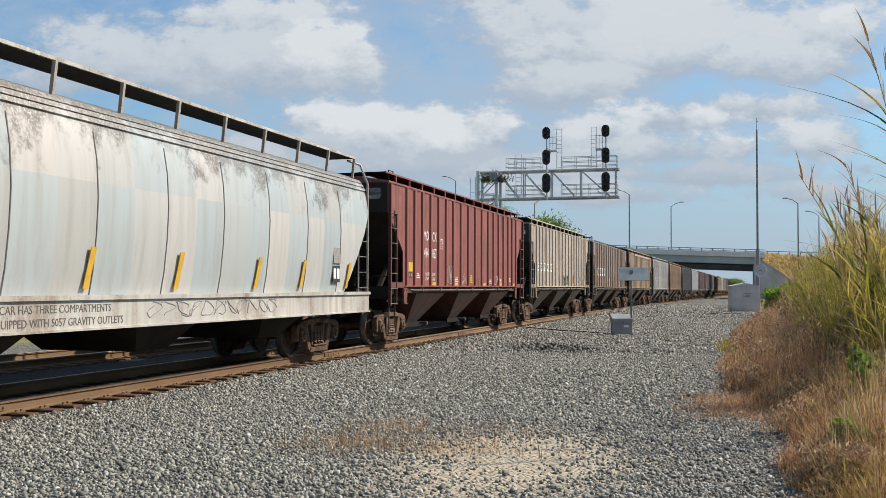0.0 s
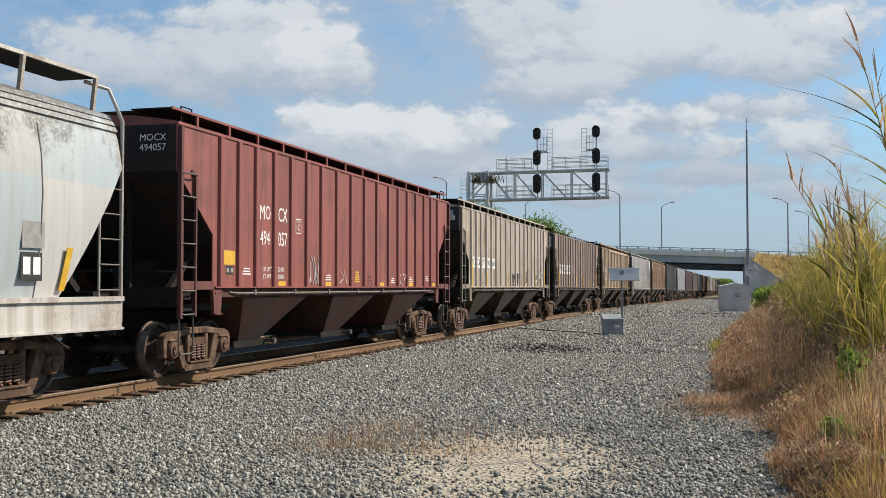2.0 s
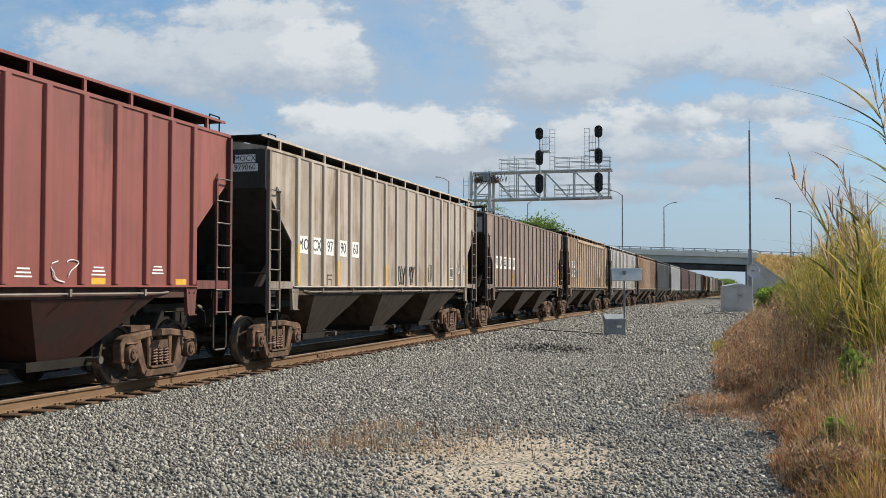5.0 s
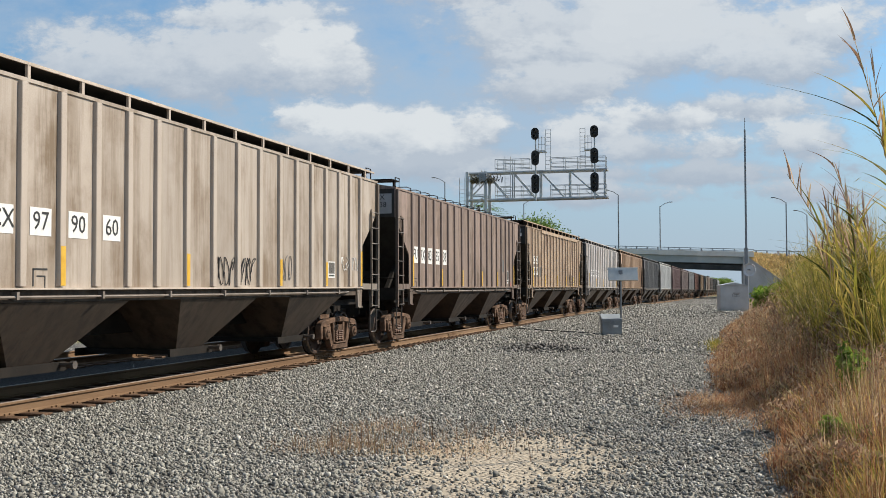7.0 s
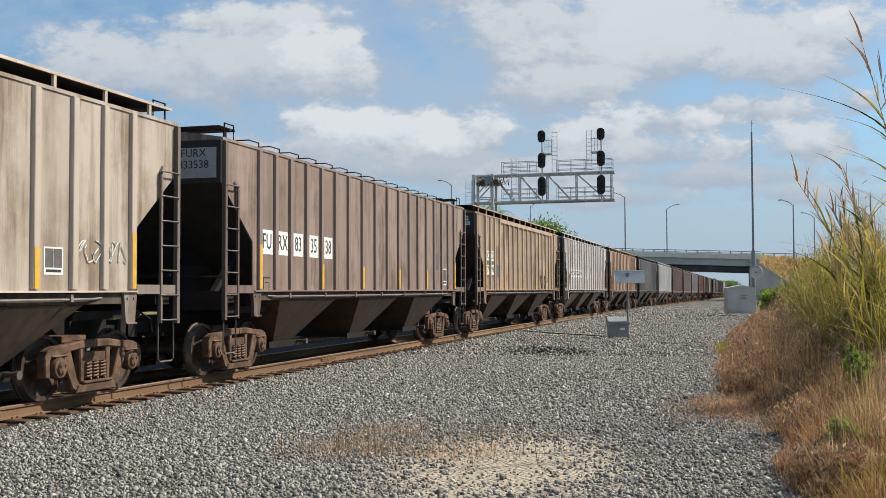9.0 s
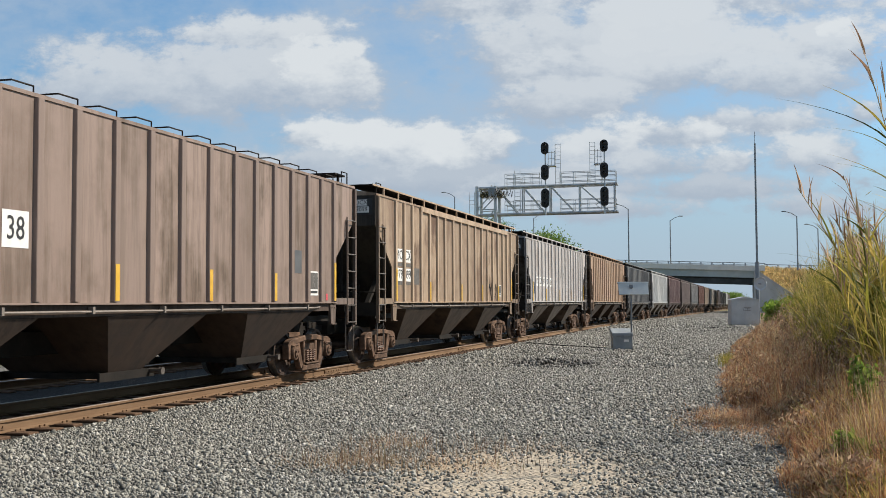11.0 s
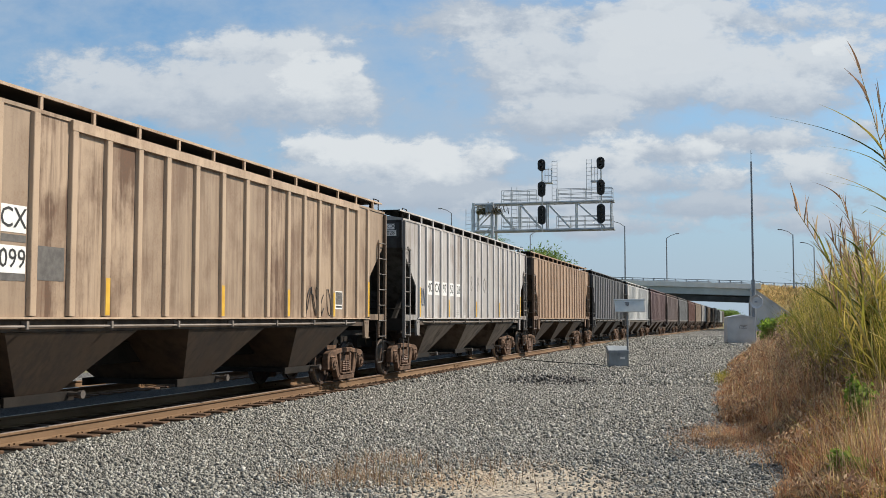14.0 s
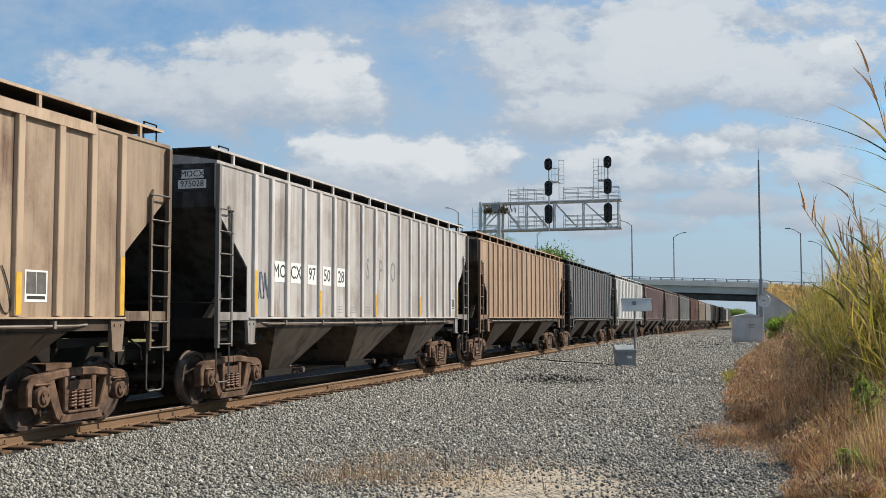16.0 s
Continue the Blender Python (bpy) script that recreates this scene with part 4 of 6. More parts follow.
def patched_white():
    """White paint renewed panel by panel, with soot along the eaves and streaks below it."""
    m, k, bsdf = material("patched_white_paint")
    co = k.n("ShaderNodeTexCoord").outputs["Object"]
    x, y, z = k.n("ShaderNodeSeparateXYZ", {0: co}).outputs
    cell = k.math("FLOOR", k.math("DIVIDE", k.math("ADD", y, 6.25), 0.902))
    rnd = k.n("ShaderNodeTexWhiteNoise", {"Vector": k.n("ShaderNodeCombineXYZ", {0: cell, 1: k.math("FLOOR", k.math("MULTIPLY", z, 0.345)), 2: 4.0}).outputs[0]}).outputs[0]
    ramp = k.n("ShaderNodeValToRGB", {0: rnd})
    e = ramp.color_ramp.elements
    e[0].color, e[1].color = rgb(0.36, 0.41, 0.425), rgb(0.51, 0.475, 0.44)
    for pos, c in ((0.35, rgb(0.41, 0.445, 0.445)), (0.6, rgb(0.39, 0.39, 0.37)), (0.8, rgb(0.46, 0.46, 0.445))):
        n = e.new(pos)
        n.color = c
    streak = k.noise(k.n("ShaderNodeMapping", {"Vector": co, "Scale": (5.0, 5.0, 0.3)}).outputs[0], 1.0, 6.0, 0.62)
    blot = k.noise(co, 1.6, 6.0, 0.65)
    speck = k.noise(co, 24.0, 4.0, 0.7)
    col = k.mix(k.math("MULTIPLY", k.ramp(streak, 0.42, 0.75), 0.55), ramp.outputs[0], rgb(0.30, 0.28, 0.25))
    soot = k.math("MULTIPLY", k.ramp(k.math("ADD", z, k.math("MULTIPLY", k.math("SUBTRACT", blot, 0.5), 3.4)), 3.25, 3.85), k.ramp(speck, 0.30, 0.55))
    col = k.mix(k.math("MULTIPLY", soot, 0.85), col, rgb(0.10, 0.085, 0.07))
    col = k.mix(k.math("MULTIPLY", k.ramp(speck, 0.66, 0.8), 0.4), col, rgb(0.16, 0.12, 0.09))
    plug(k, bsdf, col, 0.5, 0.0, blot, 0.1, 0.02)
    return m


M["white_car"] = patched_white()
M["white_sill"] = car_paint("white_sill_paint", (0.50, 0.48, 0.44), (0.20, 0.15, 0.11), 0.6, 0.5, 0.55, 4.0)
M["dark_mark"] = surface("faded_black_stencil", (0.06, 0.055, 0.05), (0.13, 0.12, 0.11), 8.0, 60.0, 0.7)
M["pile"] = surface("dark_stone", (0.06, 0.057, 0.052), (0.22, 0.21, 0.19), 6.0, 60.0, 0.8, 0.0, 0.3, 0.005, (1, 1, 1), 0.5)
M["placard"] = plain("grey_placard", (0.34, 0.34, 0.34), 0.6)
M["seam"] = plain("seam_shadow", (0.22, 0.20, 0.18), 0.7)

PITCH, FIRST = 18.2, 24.8 - 18.2 + 8.65     # spacing of the cars; centre of the first car at the start
# colour, grime, how dirty, rust, belly, front end with shade painted in, label
CARS = [
    None,
    ((0.250, 0.070, 0.055), (0.111, 0.037, 0.030), 0.6, 0.08, 0.35, 1.0, (0.045, 0.018, 0.015), "oxide red ribbed covered hopper with white lettering"),
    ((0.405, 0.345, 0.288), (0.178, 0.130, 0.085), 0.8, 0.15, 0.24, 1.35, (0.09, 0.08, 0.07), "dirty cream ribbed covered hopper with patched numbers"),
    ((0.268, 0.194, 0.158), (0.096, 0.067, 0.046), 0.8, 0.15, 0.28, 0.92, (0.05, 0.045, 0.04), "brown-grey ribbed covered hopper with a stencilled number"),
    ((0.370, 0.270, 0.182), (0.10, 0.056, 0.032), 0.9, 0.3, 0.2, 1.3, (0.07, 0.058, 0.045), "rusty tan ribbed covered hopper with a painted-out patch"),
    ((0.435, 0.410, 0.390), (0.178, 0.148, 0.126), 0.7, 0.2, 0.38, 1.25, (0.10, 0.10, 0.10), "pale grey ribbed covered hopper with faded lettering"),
    ((0.35, 0.238, 0.155), (0.163, 0.096, 0.059), 0.60, 0.3, 0.2, 1.2, None, "rust-stained orange-tan covered hopper"),
    ((0.096, 0.096, 0.096), (0.037, 0.037, 0.037), 0.40, 0.1, 0.5, 1.4, None, "dark grey ribbed covered hopper"),
    ((0.518, 0.518, 0.496), (0.244, 0.222, 0.200), 0.40, 0.1, 0.3, 1.1, None, "clean white ribbed covered hopper"),
    ((0.200, 0.133, 0.122), (0.081, 0.059, 0.052), 0.45, 0.2, 0.35, 1.2, None, "dull mauve-brown covered hopper in the train"),
    ((0.237, 0.185, 0.163), (0.074, 0.059, 0.052), 0.50, 0.2, 0.35, 1.2, None, "brown-grey weathered covered hopper"),
    ((0.266, 0.259, 0.244), (0.089, 0.081, 0.074), 0.50, 0.2, 0.35, 1.2, None, "mid-grey weathered covered hopper"),
    ((0.207, 0.111, 0.081), (0.074, 0.044, 0.037), 0.45, 0.2, 0.35, 1.2, None, "rust-brown covered hopper in the train"),
    ((0.385, 0.303, 0.222), (0.148, 0.104, 0.067), 0.50, 0.2, 0.3, 1.2, None, "tan weathered covered hopper in the train"),
    ((0.488, 0.466, 0.429), (0.222, 0.192, 0.163), 0.45, 0.1, 0.3, 1.1, None, "dirty white covered hopper in the train"),
    ((0.311, 0.252, 0.200), (0.118, 0.089, 0.067), 0.50, 0.2, 0.35, 1.2, None, "sand-brown covered hopper in the train"),
    ((0.148, 0.126, 0.118), (0.059, 0.052, 0.044), 0.50, 0.2, 0.4, 1.1, None, "dark brown covered hopper in the train"),
    ((0.022, 0.022, 0.024), (0.037, 0.033, 0.030), 0.30, 0.1, 0.8, 1.1, None, "black covered hopper far down the train"),
    ((0.026, 0.026, 0.027), (0.037, 0.033, 0.030), 0.30, 0.1, 0.8, 1.1, None, "black covered hopper far down the train"),
    ((0.518, 0.518, 0.503), (0.244, 0.222, 0.200), 0.40, 0.1, 0.3, 1.1, None, "white covered hopper far down the train"),
    ((0.222, 0.185, 0.163), (0.074, 0.059, 0.052), 0.50, 0.2, 0.4, 1.1, None, "grey-brown covered hopper far down the train"),
]
TRAIN = []


def boxed(car, y, z, text, w, h, size, x=1.502):
    panel(car, "number_patch", y, z, w, h, M["white_mark"], x)
    letters("lettering", text, size, M["black_mark"], car, on_side(y, z, x + 0.006))


def make_train():
    for i, spec in enumerate(CARS):
        if spec is None:
            TRAIN.append(round_side_car("white round-sided covered hopper with rust and yellow reflectors"))
            continue
        base, grime, amount, rust, dirty, tint, end, label = spec
        TRAIN.append(hopper_car(label, base, grime, amount, rust, i * 1.7, dirty, i < 8, tint, i != 3, end))
    mid = [(a + b) / 2 - 0.01 for a, b in zip(POSTS, POSTS[1:])]
    red, cream, brown, tan, pale = TRAIN[1:6]
    # oxide red car
    for text, k, z in (("MO", 2, 2.90), ("CX", 3, 2.90), ("494", 2, 2.42), ("057", 3, 2.42)):
        letters("lettering", text, 0.39, M["white_mark"], red, on_side(mid[k] + 0.02, z), squeeze=0.8 if len(text) < 3 else 0.74)
    letters("lettering", "MOCX\n494057", 0.16, M["white_mark"], red, on_end(1.06, 3.83))
    panel(red, "plate_mark", mid[4], 2.74, 0.28, 0.30, M["white_mark"])
    panel(red, "plate_mark", mid[4], 2.74, 0.24, 0.26, TRAIN[1].children[1].data.materials[0], 1.5045)
    letters("lettering", "C", 0.18, M["white_mark"], red, on_side(mid[4], 2.71, 1.509))
    letters("lettering", "PLATE", 0.06, M["white_mark"], red, on_side(mid[4], 2.83, 1.509))
    for text, k, z in (("LD LMT", 2, 1.84), ("LT WT", 2, 1.70), ("22430", 3, 1.84), ("63800", 3, 1.70)):
        letters("lettering", text, 0.12, M["white_mark"], red, on_side(mid[k] + (0.12 if k == 2 else -0.05), z))
    for k in (3, 6, 10, 13, 16):
        panel(red, "yellow_mark", mid[k], 1.57, 0.34, 0.09, M["yellow"])
    for i in range(5):
        panel(red, "yellow_mark", mid[8], 1.63 + 0.055 * i, 0.32 - 0.02 * i, 0.035, M["yellow"])
    panel(red, "yellow_mark", mid[0] + 0.02, 2.02, 0.42, 0.25, M["yellow"])
    panel(red, "data_panel", mid[0] + 0.03, 1.80, 0.28, 0.15, M["black_mark"])
    for dy in (-0.05, 0.11):
        panel(red, "data_strip", mid[0] + dy, 1.80, 0.09, 0.08, M["grey_mark"], 1.5045)
    for k, z0 in ((1, 1.74), (6, 1.66), (11, 1.62), (13, 1.66), (15, 1.70)):
        for dz in (0.0, 0.05, 0.10):
            panel(red, "small_print", mid[k], z0 + dz, 0.34 - dz, 0.022, M["white_mark"])
    scribble(red, mid[5] - 0.25, mid[5] + 0.25, 1.85, 0.6, 2, M["white_mark"], 1.512, 5)
    scribble(red, mid[7] - 0.3, mid[7] + 0.2, 1.72, 0.3, 2, M["white_mark"], 1.512, 9)
    scribble(red, mid[12] - 0.3, mid[12] + 0.3, 1.7, 0.3, 2, M["white_mark"], 1.512, 8)
    # cream car
    for k, text in enumerate(("MO", "CX", "97", "90", "60")):
        boxed(cream, mid[k], 2.36, text, 0.44, 0.36, 0.34)
    scribble(cream, mid[8] - 0.3, mid[9] + 0.3, 1.8, 0.5, 7, M["black_mark"], 1.512, 11)
    scribble(cream, mid[11] - 0.3, mid[11] + 0.2, 1.9, 0.5, 3, M["grey_mark"], 1.512, 12)
    scribble(cream, mid[15] - 0.3, mid[16] + 0.2, 2.05, 0.3, 6, M["white_mark"], 1.512, 14)
    # brown car
    for k, text in enumerate(("FU", "RX", "83", "35", "38")):
        panel(brown, "number_patch", mid[k], 2.42, 0.5, 0.46, M["white_mark"], 1.502)
        letters("lettering", text, 0.42, M["black_mark"], brown, on_side(mid[k], 2.42, 1.508), squeeze=0.85)
    panel(brown, "painted_out_patch", mid[14] - 0.05, 2.32, 0.34, 0.46, M["slate_patch"])
    panel(brown, "red_label", mid[16], 1.62, 0.1, 0.14, M["red_label"])
    # tan car
    for k, (a, b) in enumerate((("MO", "979"), ("CX", "099"))):
        boxed(tan, mid[k], 2.72, a, 0.50, 0.34, 0.36)
        boxed(tan, mid[k], 2.22, b, 0.50, 0.34, 0.34)
    panel(tan, "painted_out_patch", mid[2], 2.20, 0.56, 0.44, M["dark_mark"])
    scribble(tan, mid[12] - 0.3, mid[13] + 0.3, 1.85, 0.6, 5, M["black_mark"], 1.512, 21)
    # pale car
    for k, text in enumerate(("MO", "CX", "97", "50", "28")):
        boxed(pale, mid[k + 1] + 0.05, 2.38, text, 0.46, 0.40, 0.37)
    for k, text in ((7, "S"), (8, "P"), (9, "O")):
        letters("lettering", text, 0.72, M["ghost_mark"], pale, on_side(mid[k], 2.62), squeeze=0.7)
    for k, w in ((5, 0.30), (6, 0.42), (7, 0.42)):
        for dz in (0.0, 0.06, 0.12):
            panel(pale, "small_print", mid[k], 1.62 + dz, w, 0.016, M["grey_mark"])
    scribble(pale, mid[0] - 0.15, mid[0] + 0.25, 2.1, 0.5, 2, M["blue_mark"], 1.512, 33)
    # reinforced eave of the tan car
    part("eave_plate", Shape().box(1.49, 1.558, POSTS[3] - 0.08, POSTS[16], 4.0, 4.14), tan.children[1].data.materials[0], tan)
    # end placards
    for car, top, num, ground in ((cream, "MOCX", "979060", "black_mark"), (tan, "MOCX", "979099", "black_mark"), (pale, "MOCX", "975028", "black_mark")):
        part("placard", Shape().box(0.72, 1.41, -B - 0.005, -B, 3.64, 4.04), M[ground], car)
        for text, z in ((top, 3.935), (num, 3.765)):
            part("number_patch", Shape().box(0.80 if text == num else 0.85, 1.33 if text == num else 1.28, -B - 0.008, -B - 0.005, z - 0.075, z + 0.075), M["white_mark"], car)
            letters("lettering", text, 0.15, M["black_mark"], car, on_end(1.065, z, -B - 0.010))
    part("placard", Shape().box(0.45, 1.40, -B - 0.005, -B, 3.46, 3.99), M["placard"], brown)
    letters("lettering", "FURX\n833538", 0.2, M["black_mark"], brown, on_end(0.96, 3.79, -B - 0.007))
    # yellow reflector bars and data panels low on the posts
    for car, posts in ((cream, (0, 3, 7, 11, 14, 17)), (brown, (0, 4, 7, 10, 13, 17)), (tan, (0, 4, 8, 11, 14, 17)), (pale, (0, 4, 8, 12, 17))):
        for k in posts:
            part("reflector_bar", Shape().box(1.552, 1.556, POSTS[k] - 0.053, POSTS[k] + 0.053, 1.54, 2.36 if k in (0, 17) else 2.06), M["yellow"], car)
    for car, k, w, h in ((cream, 14, 0.40, 0.36), (brown, 15, 0.46, 0.50), (tan, 14, 0.44, 0.40), (pale, 16, 0.34, 0.36)):
        panel(car, "data_panel", mid[k], 1.90, w, h, M["white_mark"])
        for dy in (-0.25, 0.25):
            panel(car, "data_strip", mid[k] + dy * w * 0.90, 1.90 + 0.10 * h, w * 0.42, h * 0.68, M["dark_mark"], 1.5045)
        panel(car, "data_strip", mid[k], 1.90 - 0.36 * h, w * 0.8, h * 0.10, M["black_mark"], 1.5045)
    for car, k in ((brown, 0), (cream, 2), (red, 9)):
        for dy, dz, w, h in ((0.0, 0.11, 0.30, 0.025), (-0.14, 0.0, 0.025, 0.22), (0.02, 0.02, 0.18, 0.02), (0.10, -0.06, 0.02, 0.14)):
            panel(car, "stencil_bar", mid[k] + dy, 1.64 + dz, w, h, M["black_mark"])
    # painted-over strips under the numbers of the tan car
    for z in (2.48, 2.00):
        for k in (0, 1):
            panel(tan, "painted_out_patch", mid[k], z, 0.50, 0.09, M["dark_mark"])


# seconds, metres that the train has rolled
ROLL = [(0.0, 0.0), (3.5, 17.55), (7.0, 34.95), (9.0, 45.1), (13.0, 65.98), (16.0, 82.0)]


SLACK = {0: 0.0}     # the first coupler is pulled in a little shorter


def rolled(t):
    """Smooth run between the measured places (cubic through neighbours)."""
    ts, ss = [a for a, b in ROLL], [b for a, b in ROLL]
    t = min(max(t, 0.0), 16.0)
    i = max(j for j in range(len(ts) - 1) if ts[j] <= t)
    def slope(j):
        a, b = max(j - 1, 0), min(j + 1, len(ts) - 1)
        return (ss[b] - ss[a]) / (ts[b] - ts[a])
    h = ts[i + 1] - ts[i]
    u = (t - ts[i]) / h
    return (2 * u**3 - 3 * u**2 + 1) * ss[i] + (u**3 - 2 * u**2 + u) * h * slope(i) + (-2 * u**3 + 3 * u**2) * ss[i + 1] + (u**3 - u**2) * h * slope(i + 1)


def car_pose(y):
    a, b = Vector((line_x(y - 6.8), y - 6.8, line_z(y - 6.8))), Vector((line_x(y + 6.8), y + 6.8, line_z(y + 6.8)))
    c, d = (a + b) / 2, b - a
    return pose(c.x, y, c.z, math.degrees(math.atan2(d.z, d.y)), 0, -math.degrees(math.atan2(d.x, d.y)))


def motions():
    for i, car in enumerate(TRAIN):
        walk(car, [(t, car_pose(FIRST + i * PITCH + SLACK.get(i, 0.14) - rolled(t))) for t in range(17)])
    for w, s in SPIN:
        rows = []
        for j in range(129):
            t = j * 0.125
            rows.append((t, pose(0, s, 0.457, math.degrees(rolled(t) / 0.457) % 360.0)))
        walk(w, rows)


# ---------------------------------------------------------------- signals
def signal_gantry():
    gy = 82.4
    g = thing("signal_gantry", "galvanised cantilever signal bridge over both tracks", "signal bridge", pose(0, gy, 0.0))
    z0, z1, xl, xr = 8.6, 10.75, -20.2, -9.15
    tower = Shape()
    for x in (-20.2, -18.7):
        for y in (-0.75, 0.75):
            tower.tube([(x, y, 0), (x, y, z1 + 0.1)], 0.13, 10)
    for i in range(7):
        za, zb = i * 1.5, (i + 1) * 1.5
        for y in (-0.75, 0.75):
            tower.bar((-20.2, y, za), (-18.7, y, zb), 0.08)
            tower.bar((-20.2, y, zb), (-18.7, y, zb), 0.08)
    part("tower", tower, M["galv"], g, smooth=True)
    for y in (-0.35, 0.35):
        for z in (z0, z1):
            part("chord", Shape().tube([(xl, y, z), (xr, y, z + 0.02)], 0.11, 10), M["galv"], g, smooth=True)
        xs = [-18.7, -16.6, -14.4, -12.1, -9.4]
        for a, b in zip(xs, xs[1:]):
            part("diagonal", Shape().bar((a, y, z1), (b - 0.35, y, z0), 0.10), M["galv"], g)
            part("upright", Shape().bar((b, y, z0), (b, y, z1), 0.10), M["galv"], g)
    for x in (-18.0, -16.6, -14.4, -12.1, -9.2):
        part("cross_tie", Shape().bar((x, -0.35, z0), (x, 0.35, z0), 0.08).bar((x, -0.35, z1), (x, 0.35, z1), 0.08), M["galv"], g)
    part("walkway", Shape().box(-18.5, -9.3, -0.35, 0.35, z0 + 0.08, z0 + 0.12), M["galv"], g)
    for za, zb in ((z1, 1.05), (z0, 1.05)):
        for y in (-0.4, 0.4):
            for x0, x1 in ((-18.0, -15.2), (-13.6, -9.3)):
                rail = Shape()
                for h in (0.35, 0.7, 1.05):
                    rail.tube([(x0, y, za + h), (x1, y, za + h)], 0.025, 6)
                for i in range(5):
                    x = x0 + (x1 - x0) * i / 4
                    rail.tube([(x, y, za), (x, y, za + zb)], 0.025, 6)
                part("handrail", rail, M["galv"], g)
    head_masts(g, z0, z1)
    for x in (-20.6, -16.9):
        lad = Shape()
        lo, hi = (7.5, 10.4) if x < -20 else (8.6, 12.0)
        for dx in (-0.22, 0.22):
            lad.tube([(x + dx, -0.8, lo), (x + dx, -0.8, hi)], 0.022, 6)
        for i in range(int((hi - lo) / 0.3)):
            lad.tube([(x - 0.22, -0.8, lo + 0.15 + i * 0.3), (x + 0.22, -0.8, lo + 0.15 + i * 0.3)], 0.014, 5)
        part("ladder", lad, M["galv"], g)
    for i in range(9):
        a = random.uniform(-0.2, 0.2)
        pts = [(-19.9 + 0.3 * i, -0.85, z1 - 0.1), (-19.4 + 0.26 * i, -1.0, z1 - 0.9 + a), (-18.9 + 0.2 * i, -0.9, z1 - 0.35 - a)]
        part("cable", Shape().tube(pts, 0.03, 6), M["black"], g)
    part("cable_box", Shape().box(-19.2, -18.7, -1.0, -0.7, z1 - 0.7, z1 - 0.1), M["pole"], g)


def nest():
    """A large stick nest lodged on the top of the signal tower."""
    rng = np.random.default_rng(31)
    n = 900
    a, rr = rng.uniform(0, 6.283, n), np.sqrt(rng.random(n))
    roots = np.stack([-19.1 + 0.95 * rr * np.cos(a), 82.4 + 0.9 * rr * np.sin(a), 9.95 + 0.85 * rng.random(n) * (1.15 - rr)], 1)
    blades("bird_nest", roots, rng.uniform(0.15, 0.5, n), 0.045, 1.6, M["nest"], "untidy stick nest lodged on the signal tower", "nest", rng, 3, heading=a, droop=-0.3)


def head_masts(g, z0, z1):
    for x, side in ((-10.06, -1), (-14.65, 1)):
        part("mast", Shape().tube([(x, -0.9, z0 - 0.2), (x, -0.9, 14.0)], 0.06, 8), M["galv"], g)
        for z, w, h in ((13.62, 0.62, 0.95), (11.74, 0.62, 1.2), (9.72, 0.64, 1.5)):
            prof = []
            for j in range(20):
                a = 2 * math.pi * j / 20
                prof.append((w / 2 * math.cos(a), (h / 2 - w / 2) * (1 if math.sin(a) >= 0 else -1) + w / 2 * math.sin(a)))
            plate = Shape()
            n = len(prof)
            plate.add([(px, -0.03, pz) for px, pz in prof] + [(px, 0.03, pz) for px, pz in prof], [tuple(range(n)), tuple(range(2 * n - 1, n - 1, -1))] + [(i, (i + 1) % n, n + (i + 1) % n, n + i) for i in range(n)])
            head = part("signal_head", plate, M["black"], g, "black oval signal head", pose(x, -1.15, z))
            back = Shape().box(-0.16, 0.16, 0.03, 0.28, -h / 2 + 0.15, h / 2 - 0.15)
            part("housing", back, M["black"], head)
            count = 3 if h > 1.3 else 2
            for i in range(count):
                zz = (i - (count - 1) / 2) * 0.42
                hood = Shape().lathe([(-0.03, 0.12), (-0.26, 0.125), (-0.26, 0.115), (-0.04, 0.11)], (0, 0, zz), "y", 14)
                part("hood", hood, M["black"], head)
                part("lens", Shape().lathe([(-0.035, 0.10), (-0.05, 0.07), (-0.055, 0.01)], (0, 0, zz), "y", 14), M["lens"], head)
        lx = x + side * 0.95
        lad = Shape()
        for dx in (-0.2, 0.2):
            lad.tube([(lx + dx, -0.7, z1), (lx + dx, -0.7, 14.0)], 0.022, 6)
        for i in range(11):
            lad.tube([(lx - 0.2, -0.7, z1 + 0.2 + i * 0.3), (lx + 0.2, -0.7, z1 + 0.2 + i * 0.3)], 0.014, 5)
        part("ladder", lad, M["galv"], g)
        cage = Shape()
        for h in (12.3, 12.8, 13.3):
            cage.tube([(x + side * 0.2, -1.0, h), (x + side * 0.75, -1.0, h), (x + side * 0.75, -0.3, h)], 0.022, 6)
        for dx in (0.25, 0.5, 0.75):
            cage.tube([(x + side * dx, -1.0, 12.3), (x + side * dx, -1.0, 13.4)], 0.022, 6)
        cage.box(min(x, x + side * 0.8), max(x, x + side * 0.8), -1.0, -0.3, 12.22, 12.27)
        part("service_cage", cage, M["galv"], g)
        part("conduit", Shape().tube([(x, -0.9, 12.5), (x + side * 0.35, -1.0, 12.2), (x + side * 0.1, -0.95, 11.6)], 0.03, 6), M["galv"], g)
        part("conduit", Shape().tube([(x - 0.3, -0.9, z0 + 0.2), (x - 0.7, -0.9, z0 + 0.5), (x - 0.4, -0.9, z0 + 0.75), (x, -0.9, z0 + 0.7)], 0.03, 6), M["galv"], g)


